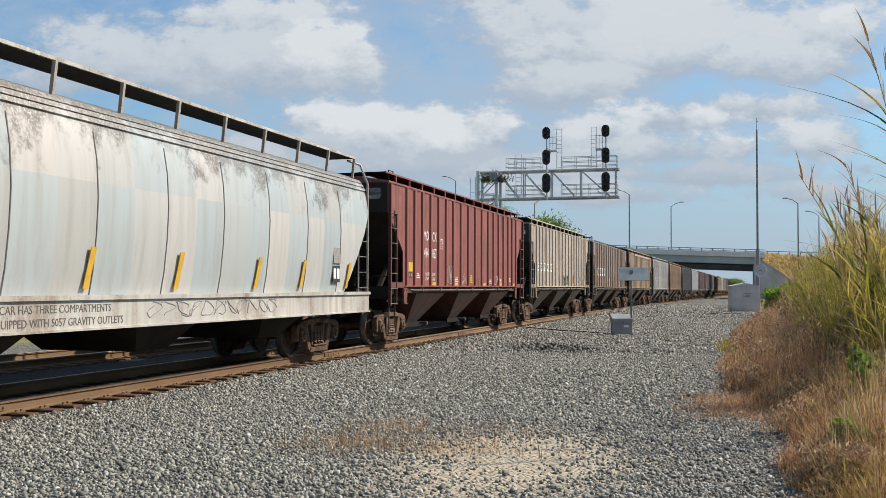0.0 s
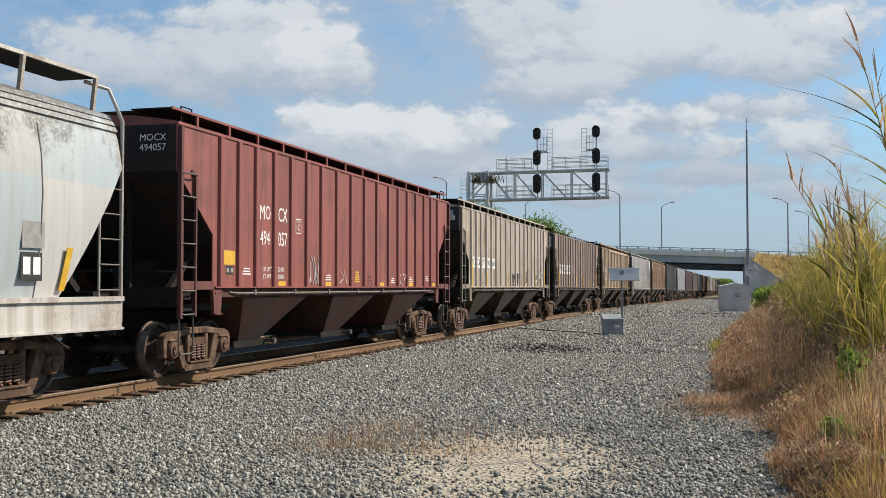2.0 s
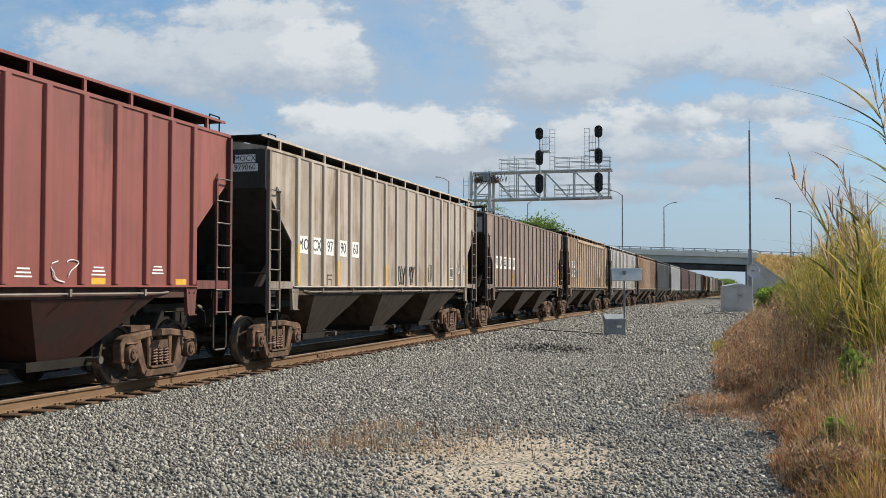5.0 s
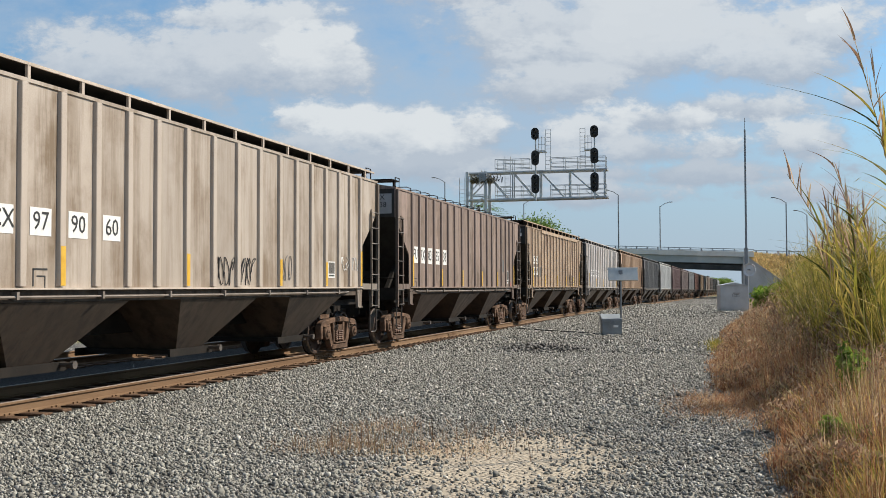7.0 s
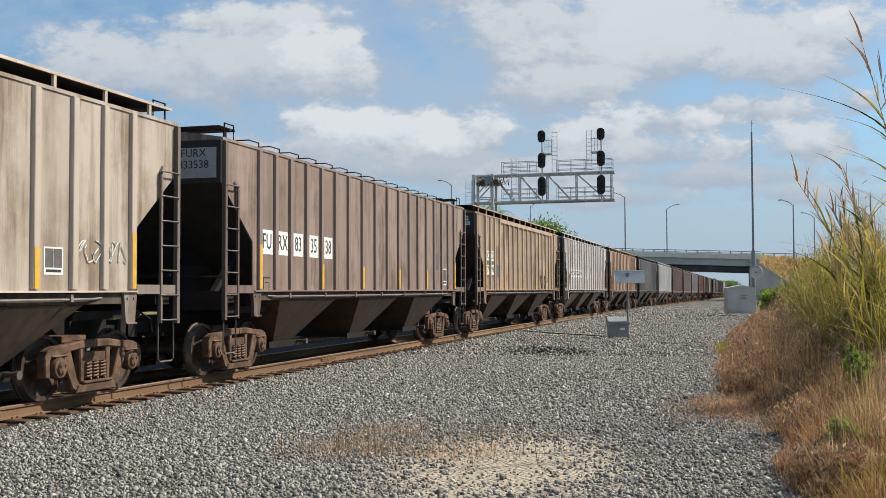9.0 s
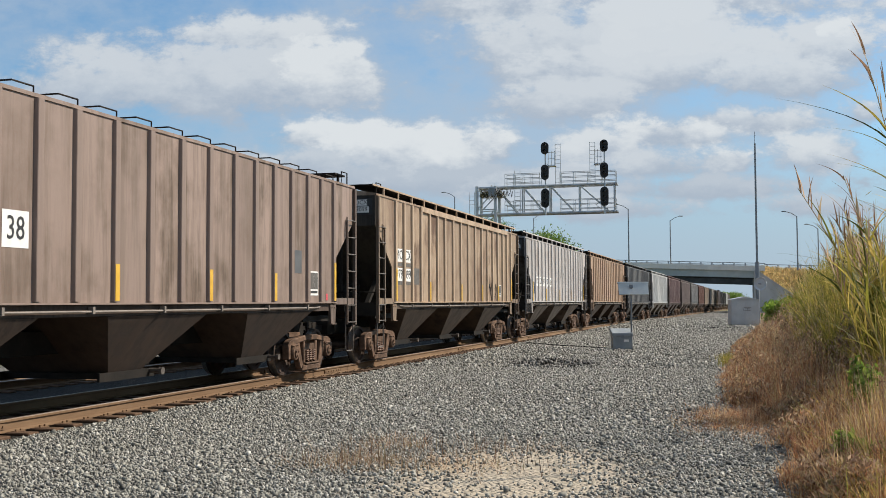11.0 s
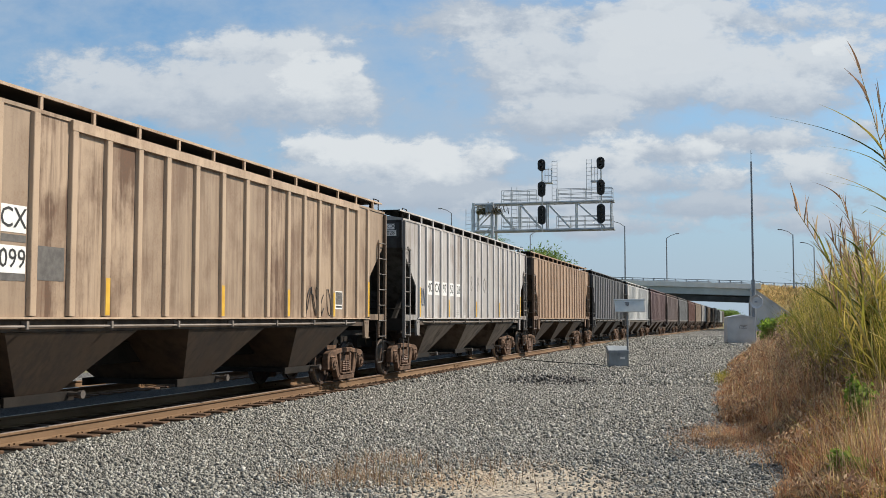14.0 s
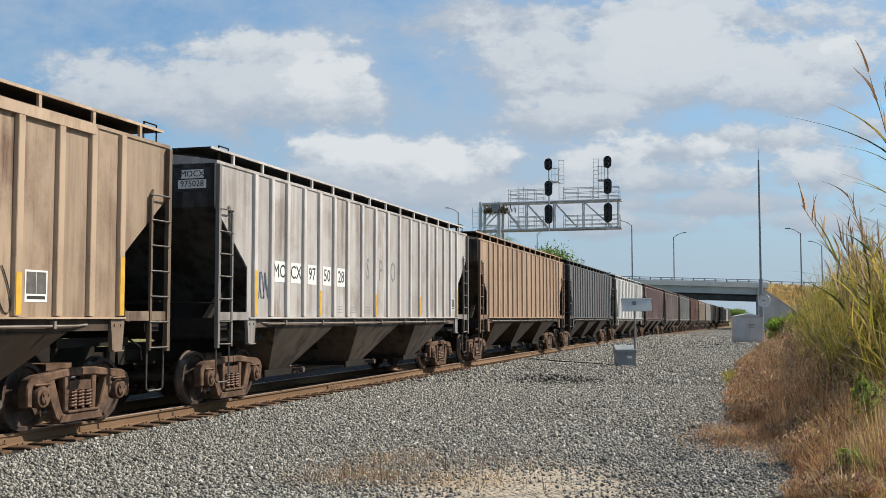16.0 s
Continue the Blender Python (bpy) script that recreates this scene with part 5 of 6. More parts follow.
def trackside():
    # equipment case
    cx, cy = at(1315, 73.0)
    c = thing("equipment_case", "grey aluminium railway equipment case on legs", "equipment case", pose(cx, cy, 0, 0, 0, 12))
    part("body", bevelled(Shape().box(-0.93, 0.93, -0.6, 0.6, 0.10, 1.78), 0.02, "case_body"), M["cabinet"], c)
    part("roof", Shape().add([(-1.0, -0.68, 1.78), (1.0, -0.68, 1.78), (1.0, 0.68, 1.78), (-1.0, 0.68, 1.78), (0, -0.68, 1.97), (0, 0.68, 1.97)], [(0, 1, 4), (3, 5, 2), (0, 4, 5, 3), (1, 2, 5, 4), (3, 2, 1, 0)]), M["cabinet"], c)
    part("base", Shape().box(-0.9, 0.9, -0.56, 0.56, 0.0, 0.10), M["concrete"], c)
    for x in (-0.46, 0.46):
        d = part("door", Shape().box(x - 0.42, x + 0.42, -0.625, -0.6, 0.22, 1.7), M["cabinet"], c)
        part("handle", Shape().tube([(x * 0.3, -0.64, 1.0), (x * 0.3, -0.68, 1.02), (x * 0.3, -0.68, 1.16), (x * 0.3, -0.64, 1.18)], 0.014, 6), M["pole"], d)
    for i, w in enumerate((0.5, 0.3, 0.42)):
        part("notice_line", Shape().box(0.15 - w / 2, 0.15 + w / 2, -0.629, -0.626, 1.22 - i * 0.1, 1.27 - i * 0.1), M["grey_mark"], c)
    # radio mast with dish
    mx, my = at(1341, 80.0)
    m = thing("radio_mast", "tall slender steel radio mast with a dish", "mast", pose(mx, my, 0))
    part("lower_pole", Shape().tube([(0, 0, 0), (0, 0, 4.6)], 0.15, 12), M["pole"], m, smooth=True)
    part("upper_pole", Shape().tube([(0, 0, 4.5), (0, 0, 13.6)], [0.085, 0.065], 10), M["pole"], m, smooth=True)
    part("antenna", Shape().tube([(0, 0, 13.6), (0, 0, 14.5)], 0.02, 6).tube([(0, 0, 14.2), (0.12, 0, 14.25)], 0.015, 6), M["pole"], m)
    dish = Shape().lathe([(0.0, 0.48), (-0.05, 0.50), (-0.08, 0.50), (-0.02, 0.40), (0.10, 0.18), (0.14, 0.02)], (0.0, 0, 0), "y", 24)
    d = part("dish", dish, M["cabinet"], m, "grey microwave dish", pose(0.22, -0.35, 2.95, 0, 0, -25), smooth=True)
    part("feed", Shape().tube([(0, 0.1, 0), (0, -0.3, 0)], 0.05, 8), M["pole"], d)
    part("dish_arm", Shape().bar((0, 0, 2.95), (0.42, -0.2, 2.95), 0.08), M["pole"], m)
    # solar powered box
    bx, by = at(1099, 37.6)
    b = thing("battery_box", "grey metal battery box beside a post with a solar panel", "equipment box", pose(bx, by, 0, 0, 0, 14))
    part("body", bevelled(Shape().box(-0.34, 0.34, -0.28, 0.28, 0.02, 0.48), 0.015, "box_body"), M["box_grey"], b)
    part("lid", bevelled(Shape().add([(-0.37, -0.31, 0.48), (0.37, -0.31, 0.48), (0.37, 0.31, 0.48), (-0.37, 0.31, 0.48), (-0.36, -0.30, 0.58), (0.36, -0.30, 0.58), (0.36, 0.30, 0.74), (-0.36, 0.30, 0.74)], [(3, 2, 1, 0), (4, 5, 6, 7), (0, 1, 5, 4), (1, 2, 6, 5), (2, 3, 7, 6), (3, 0, 4, 7)]), 0.012, "box_lid"), M["box_grey"], b)
    part("latch", Shape().box(-0.05, 0.05, -0.335, -0.31, 0.40, 0.52), M["pole"], b)
    part("label_plate", Shape().box(0.05, 0.22, -0.285, -0.281, 0.28, 0.36), M["white_mark"], b)
    px, py = at(1117, 37.4)
    p = thing("solar_post", "slim post carrying a tilted solar panel", "solar panel", pose(px, py, 0, 0, 0, 14))
    part("post", Shape().tube([(0, 0, 0), (0, 0, 2.25)], 0.032, 8), M["pole"], p)
    part("panel", Shape().box(-0.44, 0.60, -0.02, 0.02, -0.24, 0.24), M["solar"], p, m=pose(0, 0, 2.14, -28))
    part("panel_rim", Shape().box(-0.46, 0.62, -0.03, 0.03, 0.21, 0.26), M["solar"], p, m=pose(0, 0, 2.14, -28))
    part("bracket", Shape().box(-0.06, 0.06, -0.05, 0.12, 2.16, 2.28), M["pole"], p)
    wire = Shape()
    pts = [(bx - 0.4, by, 0.04), (bx - 1.5, by + 1.5, 0.03), (bx - 2.6, by + 2.2, 0.05), (bx - 4.2, by + 4.2, 0.06)]
    wire.tube(pts, 0.02, 6)
    tagged(put("ground_cable", wire.mesh("ground_cable", [M["black"]])), "black cable lying across the gravel", "cable")
    c2x, c2y = at(1262, 66.0)
    wire = Shape().tube([(c2x - 0.5, c2y, 0.03), (c2x + 0.5, c2y + 0.3, 0.06), (c2x + 1.6, c2y + 0.8, 0.05)], 0.03, 6)
    tagged(put("ground_cable", wire.mesh("ground_cable", [M["black"]])), "black cable lying beside the equipment case", "cable")
    # far trackside signal
    sx, sy = at(1271, 250.0)
    s = thing("dwarf_signal", "small dark trackside signal on a post", "signal", pose(sx, sy, ground_z(0, sy)))
    part("post", Shape().tube([(0, 0, 0), (0, 0, 4.6)], 0.07, 8), M["pole"], s)
    part("signal_head", Shape().lathe([(0.0, 0.42), (0.06, 0.45), (0.1, 0.42)], (0, -0.1, 4.5), "y", 16), M["black"], s)


def at(px, depth, a=15.77, f=1880.0):
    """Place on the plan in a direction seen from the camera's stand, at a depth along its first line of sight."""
    x = (px - 784.0) / f * depth
    c, s = math.cos(radians(a)), math.sin(radians(a))
    return x * c - depth * s, x * s + depth * c


def bevelled(sh, width, name):
    """Rounds the edges of a shape; returns a shape again."""
    me = sh.mesh(name, [M["cabinet"]])
    bm = bmesh.new()
    bm.from_mesh(me)
    bmesh.ops.bevel(bm, geom=bm.edges[:], offset=width, segments=2, affect="EDGES")
    out = Shape()
    bm.verts.index_update()
    out.add([v.co.copy() for v in bm.verts], [tuple(v.index for v in f.verts) for f in bm.faces])
    bm.free()
    bpy.data.meshes.remove(me)
    return out


# ---------------------------------------------------------------- road bridges
FALL = -0.038     # the road comes down towards the east
ROAD_Y = 205.0


def on_line(px, wy, a=15.77, f=1880.0):
    """East coordinate of a direction where it meets the line y = wy, and the depth there."""
    k, c, s = (px - 784.0) / f, math.cos(radians(a)), math.sin(radians(a))
    wx = wy * (k * c - s) / (k * s + c)
    return wx, wy * c - wx * s


def bridge(label, y0, drop, lip):
    b = thing("road_bridge", label, "bridge", pose(-20.0, y0, drop), "the two road bridges", kind="structure")

    def band(name, s0, s1, ya, yb, za, zb, mat):
        sh = Shape()
        vs = [(s, y, z + FALL * s) for z in (za, zb) for s, y in ((s0, ya), (s1, ya), (s1, yb), (s0, yb))]
        sh.add(vs, [(3, 2, 1, 0), (4, 5, 6, 7), (0, 1, 5, 4), (1, 2, 6, 5), (2, 3, 7, 6), (3, 0, 4, 7)])
        return part(name, sh, mat, b)

    band("deck", -40, 24, 0, 11, 8.05, 8.35, M["parapet"])
    for y in (0.0, 10.65):
        band("parapet", -40, 24, y, y + 0.35, 8.35, 9.0, M["parapet"])
    # only the outer girder keeps the light paint; inner ones carry painted shade
    for y in (0.35, 2.9, 5.4, 7.9, 10.3):
        band("girder", -22, 22.0, y, y + 0.3, 6.75, 8.05, M["girder"] if y < 1 and lip else M["girder_inner"])
        band("girder_flange", -22, 22.0, y - 0.12, y + 0.42, 6.67, 6.75, M["girder_inner"])
    for y, s0, count, low in ((0.17, -40, 32, 9.0), (10.83, -40, 32, 9.0), (6.6, 24, 14, 8.4)):
        band("handrail", s0, s0 + 2 * count, y - 0.05, y + 0.05, 9.42, 9.54, M["pole"])
        for i in range(count):
            s = s0 + 0.5 + i * 2.0
            band("rail_post", s - 0.11, s + 0.11, y - 0.07, y + 0.07, low, 9.44, M["pole"])
    for s0, s1, top in ((22.0, 23.2, 7.0), (-23.2, -22.0, 9.4)):
        part("abutment", Shape().box(s0, s1, -0.3, 11.3, -2.0 - drop, top - 0.1), M["concrete"], b)
    if lip:
        prof = [(22.0, -2.0), (33.0, -2.0), (33.0, 0.2), (29.8, 1.9), (22.6, 7.25), (22.0, 7.25)]
        n = len(prof)
        wing = Shape().add([(s, -0.9, z) for s, z in prof] + [(s, -0.4, z) for s, z in prof], [tuple(range(n)), tuple(range(2 * n - 1, n - 1, -1))] + [(i, (i + 1) % n, n + (i + 1) % n, n + i) for i in range(n)])
        part("wing_wall", wing, M["concrete"], b)
        part("wing_coping", Shape().bar((22.4, -0.7, 7.35), (29.9, -0.7, 1.95), 0.6, 0.2), M["concrete"], b)


def embankments():
    """Earth banks that carry the road on each side of the bridges."""
    bank = Shape()
    ss = [23.2, 24.5, 27, 30, 34, 40, 55, 80, 130, 260]
    for s in ss:
        top = max(8.45 + FALL * min(s, 40), 1.0)
        edge_z = max(7.0 - (s - 22.6) * 0.743, -1.8)
        toe = -0.45 - max(0.0, s - 29) * 1.6
        bank.v += [(s, max(toe, -22.0), edge_z), (s, max(toe * 0.5 + 3.0, -8.0), (edge_z + top) * 0.52), (s, 6.5, top), (s, 38.0, top), (s, 64.0, -2.0)]
    left = len(bank.v)
    for s in (-23.2, -60, -120, -260):
        bank.v += [(s, -24, -2.0), (s, -8, 6.0), (s, 0.1, 9.7), (s, 38, 9.7), (s, 64, -2.0)]
    for start, rows in ((0, len(ss)), (left, 4)):
        for j in range(rows - 1):
            for i in range(4):
                bank.f.append((start + j * 5 + i, start + j * 5 + i + 1, start + (j + 1) * 5 + i + 1, start + (j + 1) * 5 + i))
    bank.s = [0] * len(bank.f)
    tagged(put("embankment", bank.mesh("embankment", [M["bank"]]), None, pose(-20.0, ROAD_Y, 0)), "dry grassy road embankment beside the bridge", "embankment", kind="structure")
    rng = np.random.default_rng(23)
    n = 16000
    s = rng.uniform(23.3, 42, n)
    v = rng.random(n)
    top, low = 8.55 + FALL * s, np.maximum(7.0 - (s - 22.6) * 0.743, -1.8)
    toe = -0.45 - np.maximum(0.0, s - 29) * 1.6
    z = np.where(v < 0.5, low + (0.52 * (low + top) - low) * v * 2, 0.52 * (low + top) + (top - 0.52 * (low + top)) * (v - 0.5) * 2)
    mid = toe * 0.5 + 3.0
    y = np.where(v < 0.5, toe + (mid - toe) * v * 2, mid + (6.5 - mid) * (v - 0.5) * 2)
    blades("bank_grass", np.stack([s - 20.0, y + ROAD_Y, z - 0.05], 1), rng.uniform(0.4, 1.1, n), 0.14, 0.5, M["straw_pale"], "rough dry grass on the road embankment", "grass", rng, 3)


def street_lamps():
    for px, top_y, wy, arms in ((806, 312, 205.6, (-1,)), (1114, 335, 205.6, (-1,)), (1413, 349, 205.6, (-1,)), (1188, 357, 233.0, (1,)), (946, 352, 233.0, (1,)), (1450, 372, 233.0, (-1,))):
        x, depth = on_line(px, wy)
        head = 1.7 + (507 - top_y) / 1880.0 * depth
        foot = 8.4 + FALL * (x + 20.0) if x > -40 else 9.6
        lamp = thing("street_lamp", "tall slim steel street lamp on the overpass", "street lamp", pose(x, wy, foot, 0, 0, 6), "street lamps along the bridge")
        part("pole", Shape().tube([(0, 0, 0), (0, 0, head - foot - 0.9)], [0.15, 0.10], 8), M["pole"], lamp, smooth=True)
        for s in arms:
            part("arm", Shape().tube([(0, 0, head - foot - 1.0), (s * 0.9, 0, head - foot - 0.35), (s * 2.0, 0, head - foot)], 0.07, 6), M["pole"], lamp)
            part("lamp_head", bevelled(Shape().box(min(s * 1.9, s * 2.7), max(s * 1.9, s * 2.7), -0.15, 0.15, head - foot - 0.08, head - foot + 0.1), 0.04, "lamp_head"), M["pole"], lamp)


def road_bridge():
    bridge("concrete and steel road overpass above the railway", ROAD_Y, 0.0, True)
    bridge("second road overpass just behind the first", ROAD_Y + 24.0, -0.75, False)
    embankments()
    street_lamps()


M["russet"] = foliage("russet_grass", [(0.12, 0.045, 0.025), (0.25, 0.10, 0.05), (0.36, 0.17, 0.085), (0.50, 0.33, 0.18), (0.20, 0.11, 0.05)])
M["straw_pale"] = foliage("pale_bank_grass", [(0.34, 0.22, 0.10), (0.52, 0.38, 0.18), (0.66, 0.52, 0.28), (0.30, 0.28, 0.10)])
M["straw"] = foliage("orange_straw", [(0.24, 0.10, 0.04), (0.46, 0.26, 0.08), (0.64, 0.45, 0.18), (0.30, 0.29, 0.06), (0.52, 0.36, 0.10)])
M["cane_stalk"] = surface("cane_stalk", (0.30, 0.24, 0.09), (0.52, 0.42, 0.20), 8.0, 50.0, 0.6)
M["bank"] = surface("dry_grass_bank", (0.30, 0.22, 0.10), (0.55, 0.42, 0.21), 0.25, 4.0, 0.95, 0.0, 0.5, 0.2)


# ---------------------------------------------------------------- plants
def blades(name, roots, heights, width, lean, mat, label, category, rng, levels=4, parent=None, droop=0.5, heading=None):
    """Tapering bent blades, one strip each."""
    n = len(roots)
    az = rng.uniform(0, 2 * math.pi, n) if heading is None else heading + rng.normal(0, 0.7, n)
    tilt = np.abs(rng.normal(0, lean, n))
    face = rng.uniform(0, 2 * math.pi, n)
    w = width * rng.uniform(0.6, 1.4, n)
    vs = np.zeros((n, levels, 2, 3))
    for j in range(levels):
        u = j / (levels - 1)
        out = heights * tilt * (u + droop * u * u)
        up = heights * u * (1 - 0.35 * np.minimum(tilt, 1) * u)
        cx, cy = roots[:, 0] + np.cos(az) * out, roots[:, 1] + np.sin(az) * out
        ww = w * (1 - u) ** 0.6 * (0.5 + 0.5 * min(1, u * 3 + 0.4)) + 0.0006
        for k, s in enumerate((-0.5, 0.5)):
            vs[:, j, k, 0] = cx + s * ww * np.cos(face)
            vs[:, j, k, 1] = cy + s * ww * np.sin(face)
            vs[:, j, k, 2] = roots[:, 2] + up
    q = np.array([(j * 2, j * 2 + 1, j * 2 + 3, j * 2 + 2) for j in range(levels - 1)])
    f = (q[None] + (np.arange(n) * levels * 2)[:, None, None]).reshape(-1)
    return quads(name, vs.reshape(-1, 3), f, mat, label, category, parent)


def bush(px, depth, h, w, n, mat, label, category="shrub", leaf=0.09, rng=None, xy=None):
    """Stems with many small leaves in uneven clumps."""
    x, y = xy or at(px, depth)
    b = thing("shrub" if h < 3 else "tree", label, category, pose(x, y, 0))
    trunk = Shape()
    tips = []
    count = 7 if h < 3 else 18
    for i in range(count):
        a = rng.uniform(0, 6.28)
        r = w * rng.uniform(0.15, 0.5)
        start = Vector((0, 0, 0 if h < 3 else h * rng.uniform(0.25, 0.5)))
        tip = Vector((r * math.cos(a), r * math.sin(a), h * (rng.uniform(0.55, 0.9) if h < 3 else rng.uniform(0.62, 0.93))))
        trunk.tube([start, start.lerp(tip, 0.5) + Vector((0, 0, h * 0.06)), tip], [0.012 * h, 0.008 * h, 0.003 * h], 5)
        tips.append(tip)
    if h >= 3:
        trunk.tube([(0, 0, 0), (0.05 * w * 0.3, 0, h * 0.3), (0, 0, h * 0.6)], [0.03 * h, 0.022 * h, 0.012 * h], 7)
    part("trunk", trunk, M["bark"], b)
    tips = np.array([tuple(t) for t in tips])
    c = tips[rng.integers(0, count, n)] + rng.normal(0, 1, (n, 3)) * np.array([w * 0.12, w * 0.12, h * 0.08])
    c[:, 2] = np.maximum(c[:, 2], 0.05)
    d1, d2 = rng.normal(0, 1, (n, 3)), rng.normal(0, 1, (n, 3))
    d1 /= np.linalg.norm(d1, axis=1)[:, None]
    d2 -= d1 * (d1 * d2).sum(1)[:, None]
    d2 /= np.linalg.norm(d2, axis=1)[:, None]
    s = leaf * rng.uniform(0.6, 1.4, (n, 1))
    v = np.stack([c - d1 * s, c + d2 * s * 0.45, c + d1 * s, c - d2 * s * 0.45], 1).reshape(-1, 3)
    quads("crown", v, np.arange(4 * n), mat, "", "", b)
    return b


def palm(px, depth, h, rng):
    x, y = at(px, depth)
    p = thing("palm_tree", "green palm standing beyond the train", "palm tree", pose(x, y, 0))
    part("trunk", Shape().tube([(0, 0, 0), (0.1, 0, h * 0.5), (0, 0, h)], [0.2, 0.16, 0.14], 8), M["bark"], p)
    for i in range(18):
        a, e = i * 2.4, rng.uniform(-0.3, 1.1)
        fr = Shape()
        for s in range(9):
            u0 = s / 9
            r, z = 2.2 * u0, h + 2.2 * (math.sin(e) * u0 - 0.9 * u0 * u0)
            c = Vector((r * math.cos(a), r * math.sin(a), z))
            for side in (-1, 1):
                tip = c + Vector((-math.sin(a) * side, math.cos(a) * side, -0.35)) * 0.55 * (1.1 - u0) + Vector((math.cos(a), math.sin(a), 0)) * 0.3
                m = c.lerp(tip, 0.4) + Vector((math.cos(a), math.sin(a), 0)) * 0.07
                fr.add([c, m, tip, c.lerp(tip, 0.5)], [(0, 1, 2, 3)])
        part("frond", fr, M["leaf"], p)


def cane(rng, x, y, h, lean):
    """One old cane: a leaning jointed stalk, long leaves set left and right of it that arch away, a ragged dry tip."""
    c = thing("cane_plant", "single tall cane with arching yellow-green and dry leaves", "cane", pose(x, y, 0), "tall canes on the verge")
    az = rng.normal(3.5, 0.45)
    pts = [Vector((math.cos(az) * lean * h * u ** 1.6, math.sin(az) * lean * h * u ** 1.6, h * u * (1 - 0.12 * lean * u))) for u in np.linspace(0, 1, 10)]
    part("stalk", Shape().tube(pts, [0.013 - 0.001 * i for i in range(10)], 6), M["cane_stalk"], c)
    n = 30
    u = np.linspace(0.28, 0.98, n)
    roots = np.array([tuple(pts[int(v * 8.99)].lerp(pts[int(v * 8.99) + 1], v * 8.99 % 1.0)) for v in u])
    side = np.where(np.arange(n) % 2 == 0, az + 0.9, az - 0.9)
    fresh = slice(0, 22)
    blades("leaf_tuft", roots[fresh], rng.uniform(0.35, 0.70, n)[fresh], 0.036, 0.55, M["reed"], "", "", rng, 7, c, 1.0, side[fresh])
    dry = slice(18, 30)
    blades("dry_leaves", roots[dry], rng.uniform(0.22, 0.48, n)[dry], 0.026, 0.34, M["grey_dry"], "", "", rng, 7, c, 1.0, side[dry])


def plants():
    rng = np.random.default_rng(11)

    def edge(y):
        """Where the gravel ends and the growth begins."""
        return np.interp(y, [6, 12.5, 15.5, 17.5, 22, 30, 45, 54, 62, 75], [0.48, 0.58, 0.46, -0.14, -0.25, -0.18, -0.02, 0.6, 1.2, 1.5]) + 0.16 * np.sin(y * 2.3) + 0.12 * np.sin(y * 5.1 + 1.0) + 0.07 * np.sin(y * 11.0)

    def tufts(count, per, x0, x1, y0, y1, spread, bias=1.0):
        """Roots gathered in tufts; gives the roots and the way each blade leans out."""
        cy = y0 + (y1 - y0) * rng.random(count) ** 1.7
        cx = edge(cy) + x0 + np.clip(np.minimum(x1, 0.125 * cy - 0.25) - x0, 0.15, None) * rng.random(count) ** bias
        a = rng.uniform(0, 2 * math.pi, (count, per))
        rr = spread * np.sqrt(rng.random((count, per))) * rng.uniform(0.6, 1.5, (count, 1))
        size = np.repeat(rng.uniform(0.35, 1.5, count), per)
        pts = np.stack([(cx[:, None] + rr * np.cos(a)).ravel(), (cy[:, None] + rr * np.sin(a)).ravel(), np.zeros(count * per)], 1)
        return pts, a.ravel(), size

    def litter(name, n, x0, x1, y0, y1, lo, top, leaf, slim, mat, label, category):
        """Small leaves and broken stalks filling the growth up to a height that rises away from the gravel."""
        y = y0 + (y1 - y0) * rng.random(n) ** 1.5
        x = edge(y) + x0 + np.clip(np.minimum(x1, 0.125 * y - 0.2) - x0, 0.15, None) * rng.random(n)
        lump = np.array([noise.noise(Vector((a * 1.1, b * 0.8, 3.0))) for a, b in zip(x, y)])
        fine = np.array([noise.noise(Vector((a * 3.3, b * 2.2, 9.0))) for a, b in zip(x, y)])
        z = (lo + (1 - lo) * rng.random(n) ** 0.7) * top(x - edge(y)) * np.clip(0.95 + 0.9 * lump + 0.7 * fine, 0.1, 2.0)
        c = np.stack([x, y, np.maximum(z, 0.02)], 1)
        d1, d2 = rng.normal(0, 1, (n, 3)), rng.normal(0, 1, (n, 3))
        d1[:, 2] = np.abs(d1[:, 2]) + 0.5
        d1 /= np.linalg.norm(d1, axis=1)[:, None]
        d2 -= d1 * (d1 * d2).sum(1)[:, None]
        d2 /= np.linalg.norm(d2, axis=1)[:, None]
        s = leaf * rng.uniform(0.5, 1.6, (n, 1)) * (0.6 + y[:, None] / 40.0)
        v = np.stack([c - d1 * s, c + d2 * s * slim, c + d1 * s, c - d2 * s * slim], 1).reshape(-1, 3)
        quads(name, v, np.arange(4 * n), mat, label, category)

    r, a, k = tufts(1100, 26, 0.0, 1.3, 7.0, 60, 0.13, 1.2)
    e = r[:, 0] - edge(r[:, 1])
    h = np.clip(0.16 + 0.5 * e, 0.08, 0.75) * k * rng.uniform(0.5, 1.3, len(r))
    blades("dry_grass", r, h, 0.006, 0.22, M["dry"], "tall dry red-brown grass along the gravel's edge", "dry grass", rng, heading=a)
    # flat mat of dead grass reaching out over the gravel
    n = 2600
    r = np.stack([rng.normal(-0.1, 0.34, n), rng.normal(15.6, 0.9, n), np.zeros(n)], 1)
    blades("dead_grass_mat", r, rng.uniform(0.05, 0.2, n), 0.006, 1.2, M["dry"], "flattened dead grass lying over gravel", "dry grass", rng)
    n = 500
    r = np.stack([rng.normal(-0.45, 0.12, n), rng.normal(31.0, 1.6, n), np.zeros(n)], 1)
    blades("green_fringe", r, rng.uniform(0.08, 0.25, n), 0.012, 0.4, M["reed"], "fresh green grass at the gravel's edge", "grass", rng)
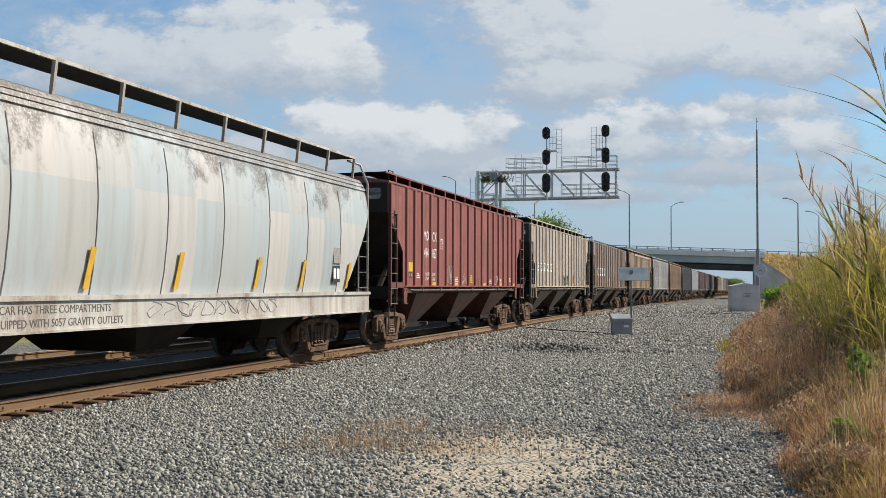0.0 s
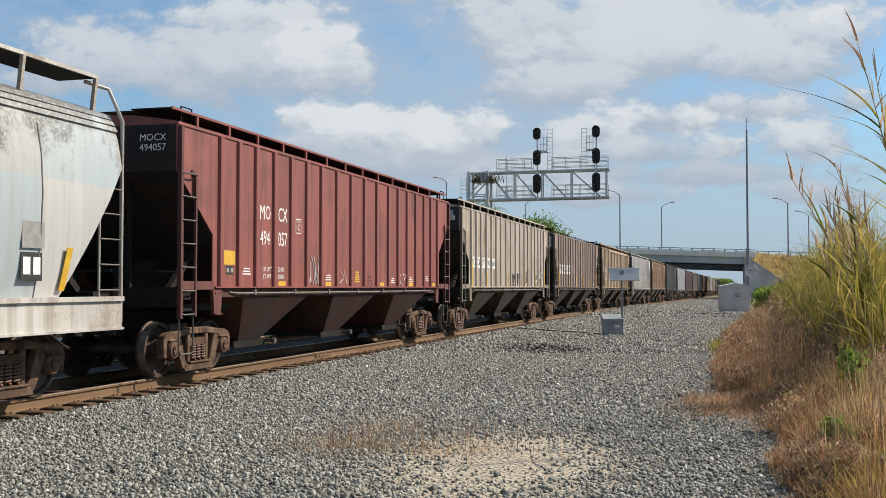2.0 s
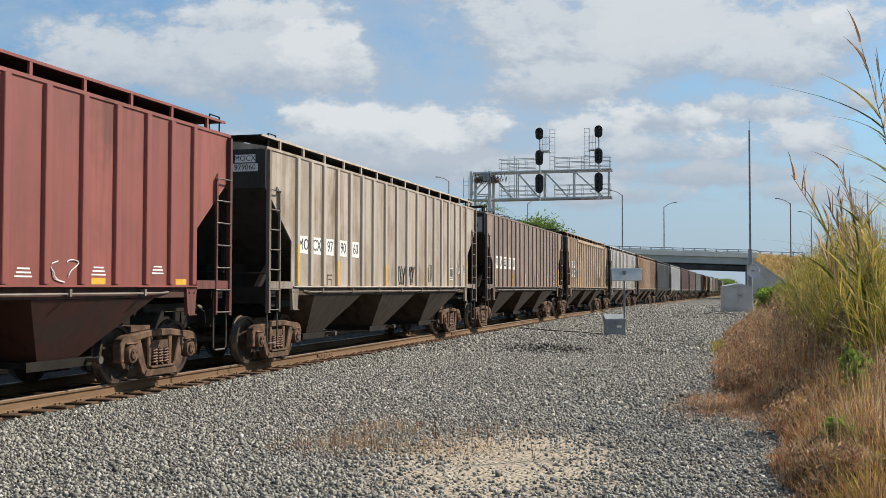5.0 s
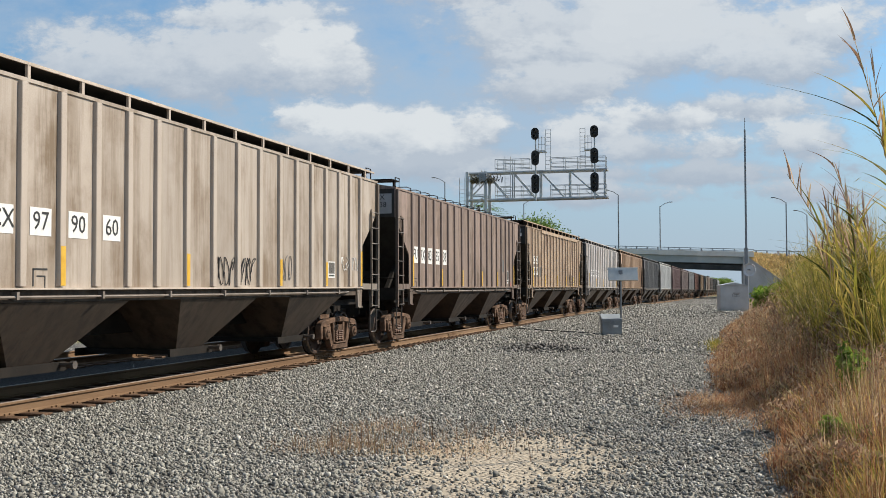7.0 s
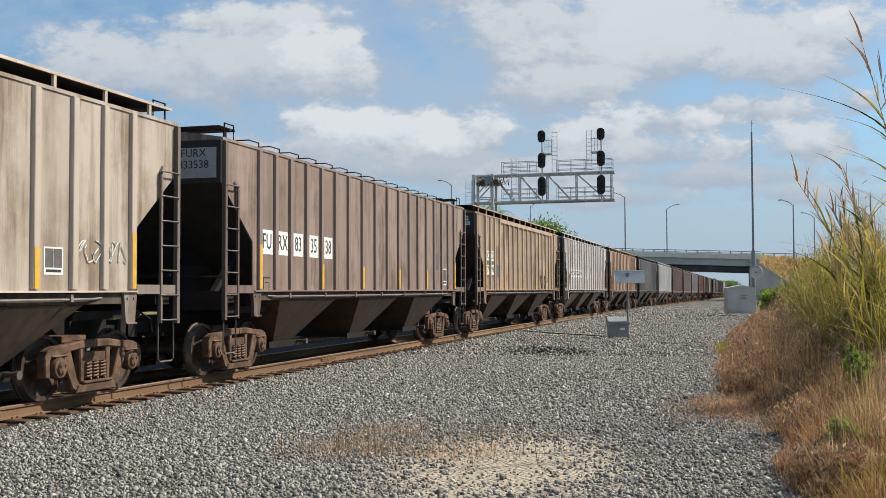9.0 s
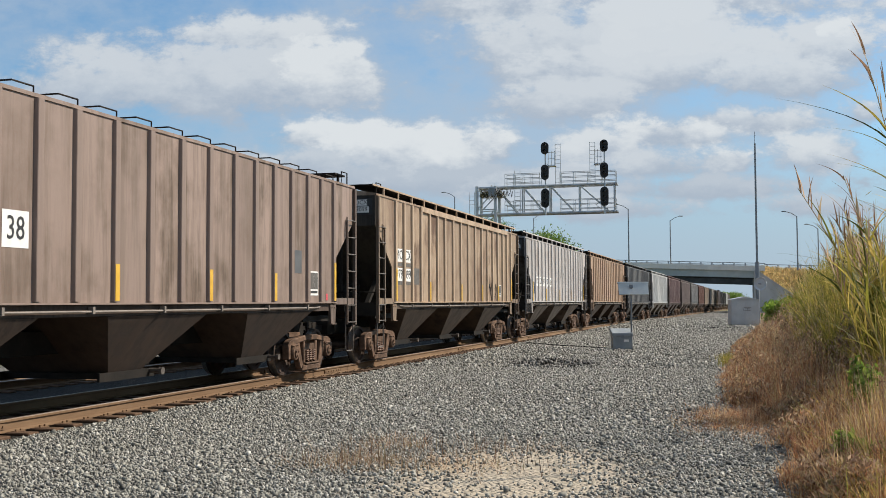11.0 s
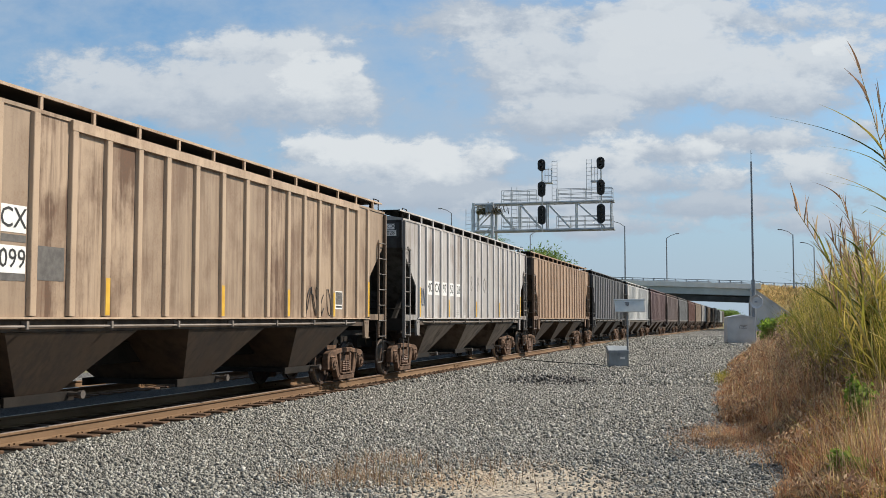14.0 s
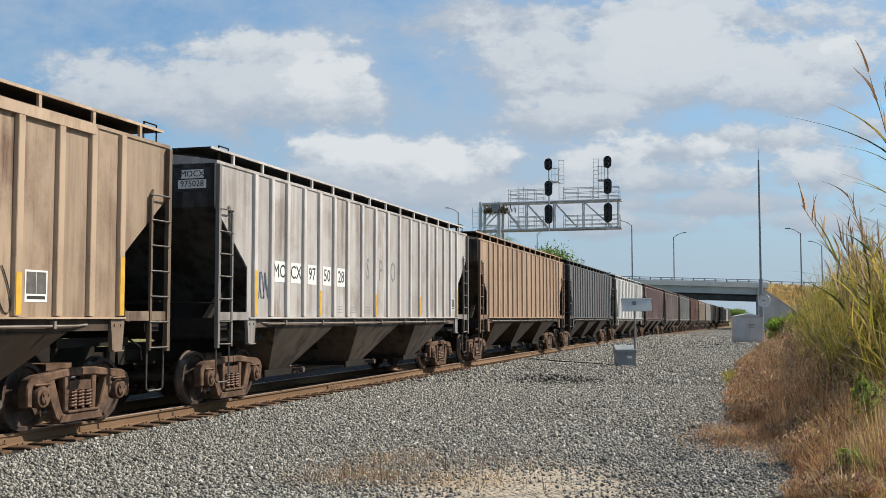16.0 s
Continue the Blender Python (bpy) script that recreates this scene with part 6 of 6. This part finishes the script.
    r, a, k = tufts(210, 7, 0.2, 3.0, 9.5, 40, 0.10)
    e = r[:, 0] - edge(r[:, 1])
    blades("pale_stalks", r, np.clip(0.3 + 0.55 * e, 0.25, 1.5) * k * rng.uniform(0.7, 1.3, len(r)), 0.006, 0.20, M["straw_pale"], "pale straw stalks sticking out of the weeds", "dry grass", rng, 6, droop=0.9)
    r, a, k = tufts(300, 30, 0.40, 2.2, 7.2, 16, 0.13, 1.0)
    e = r[:, 0] - edge(r[:, 1])
    h = np.clip(0.2 + 0.36 * e, 0.18, 0.8) * k * rng.uniform(0.6, 1.2, len(r))
    blades("straw_grass", r, h, 0.010, 0.36, M["straw"], "orange-yellow dry grass standing in tufts", "dry grass", rng, heading=a)
    litter("dry_litter", 34000, -0.05, 1.6, 7.5, 45, 0.05, lambda e: np.clip(0.12 + 0.5 * e, 0.05, 0.8), 0.030, 0.22, M["dry"], "matted red-brown dead grass", "dry grass")
    litter("weeds", 90000, 0.05, 4.5, 8.0, 62, 0.15, lambda e: np.clip(0.15 + 0.55 * e, 0.06, 1.6), 0.036, 0.26, M["grey_dry"], "thick grey-brown dry weeds on the verge", "weeds")
    # red-brown clumps of bunch grass standing in front of the weeds
    r, a, k = tufts(95, 55, 0.05, 1.2, 9.0, 30, 0.12, 1.0)
    e = r[:, 0] - edge(r[:, 1])
    blades("bunch_grass", r, np.clip(0.28 + 0.45 * e, 0.2, 0.8) * k * rng.uniform(0.6, 1.2, len(r)), 0.007, 0.34, M["russet"], "russet clumps of bunch grass at the gravel's edge", "dry grass", rng, 5, heading=a, droop=0.8)
    r, a, k = tufts(420, 12, 0.4, 4.5, 9.5, 70, 0.25, 1.2)
    e = r[:, 0] - edge(r[:, 1])
    h = np.clip(0.35 + 0.62 * e, 0.3, 2.1) * k * rng.uniform(0.7, 1.2, len(r))
    blades("weed_stalks", r, h, 0.006, 0.12, M["grey_dry"], "thin upright dry weed stalks", "weeds", rng, heading=a)
    r, a, k = tufts(800, 22, 1.9, 7.5, 15.5, 66, 0.30, 1.0)
    e = r[:, 0] - edge(r[:, 1])
    h = np.clip(0.9 + 0.85 * (e - 1.2), 0.8, 3.1) * k * rng.uniform(0.6, 1.1, len(r))
    blades("cane_grass", r, h, 0.016, 0.11, M["reed"], "tall yellow-green cane grass", "cane grass", rng, 7, heading=a, droop=1.1)
    litter("cane_leaves", 60000, 1.7, 7.5, 16.0, 70, 0.25, lambda e: np.clip(0.8 + 0.8 * (e - 1.2), 0.5, 2.9), 0.085, 0.09, M["reed"], "long narrow leaves of the cane grass", "cane grass")
    r, a, k = tufts(190, 20, 0.5, 2.2, 7.4, 17, 0.12)
    blades("green_grass", r, 0.42 * k * rng.uniform(0.6, 1.3, len(r)), 0.010, 0.35, M["reed"], "yellow-green grass among the dry weeds", "grass", rng, heading=a)
    for i in range(26):
        x, y = at(1538 + 2.4 * i + rng.uniform(-18, 18), 14.5 + 0.36 * (i * 7 % 26) + rng.uniform(-0.4, 0.4))
        cane(rng, x, y, rng.uniform(2.3, 3.35), rng.uniform(0.10, 0.36))
    for px, depth, hh, ll in ((1640, 12.6, 4.5, 0.10), (1660, 12.2, 4.7, 0.20), (1600, 14.5, 3.5, 0.24), (1585, 13.6, 3.3, 0.36)):
        cane(rng, *at(px, depth), hh, ll)
    # thin straw on the gravel
    n = 900
    r = np.stack([np.where(rng.random(n) < 0.75, rng.normal(-3.9, 0.38, n), rng.normal(-2.75, 0.45, n)), np.where(rng.random(n) < 0.7, rng.normal(10.6, 0.30, n), rng.normal(11.9, 0.2, n)), np.zeros(n)], 1)
    blades("straw_tuft", r, rng.uniform(0.05, 0.28, n), 0.006, 0.5, M["grey_dry"], "sparse dry straw growing through the gravel", "dry grass", rng)
    for px, depth, hh, ww, cnt in ((1386, 48, 1.6, 1.4, 5200), (1410, 51, 1.8, 1.7, 5200), (1372, 52, 1.1, 0.8, 2200)):
        bush(px, depth, hh, ww, cnt, M["bush_leaf"], "bright green leafy shrub on the verge", "shrub", 0.085, rng)
    for px, depth, hh, ww, cnt in ((1522, 12.6, 0.95, 0.36, 800), (1528, 9.4, 0.5, 0.42, 900), (1520, 24, 1.5, 0.9, 900)):
        bush(px, depth, hh, ww, cnt, M["bush_leaf"], "small green weed among dry grass", "shrub", 0.05, rng)
    for px, depth, hh, ww in ((940, 150, 10.2, 5.0), (966, 152, 10.9, 6.0), (992, 158, 9.6, 5.0), (1278, 330, 4.2, 8.0), (1290, 345, 4.0, 8.0)):
        bush(px, depth, hh, ww, 14000, M["tree_leaf"], "green broad-leaved tree beyond the railway", "tree", 0.17, rng)
    for px, depth, hh in ((866, 98, 9.3), (884, 104, 9.4)):
        palm(px, depth, hh, rng)


make_ground()
make_tracks()
make_train()
signal_gantry()
nest()
trackside()
road_bridge()
plants()
stones()
motions()
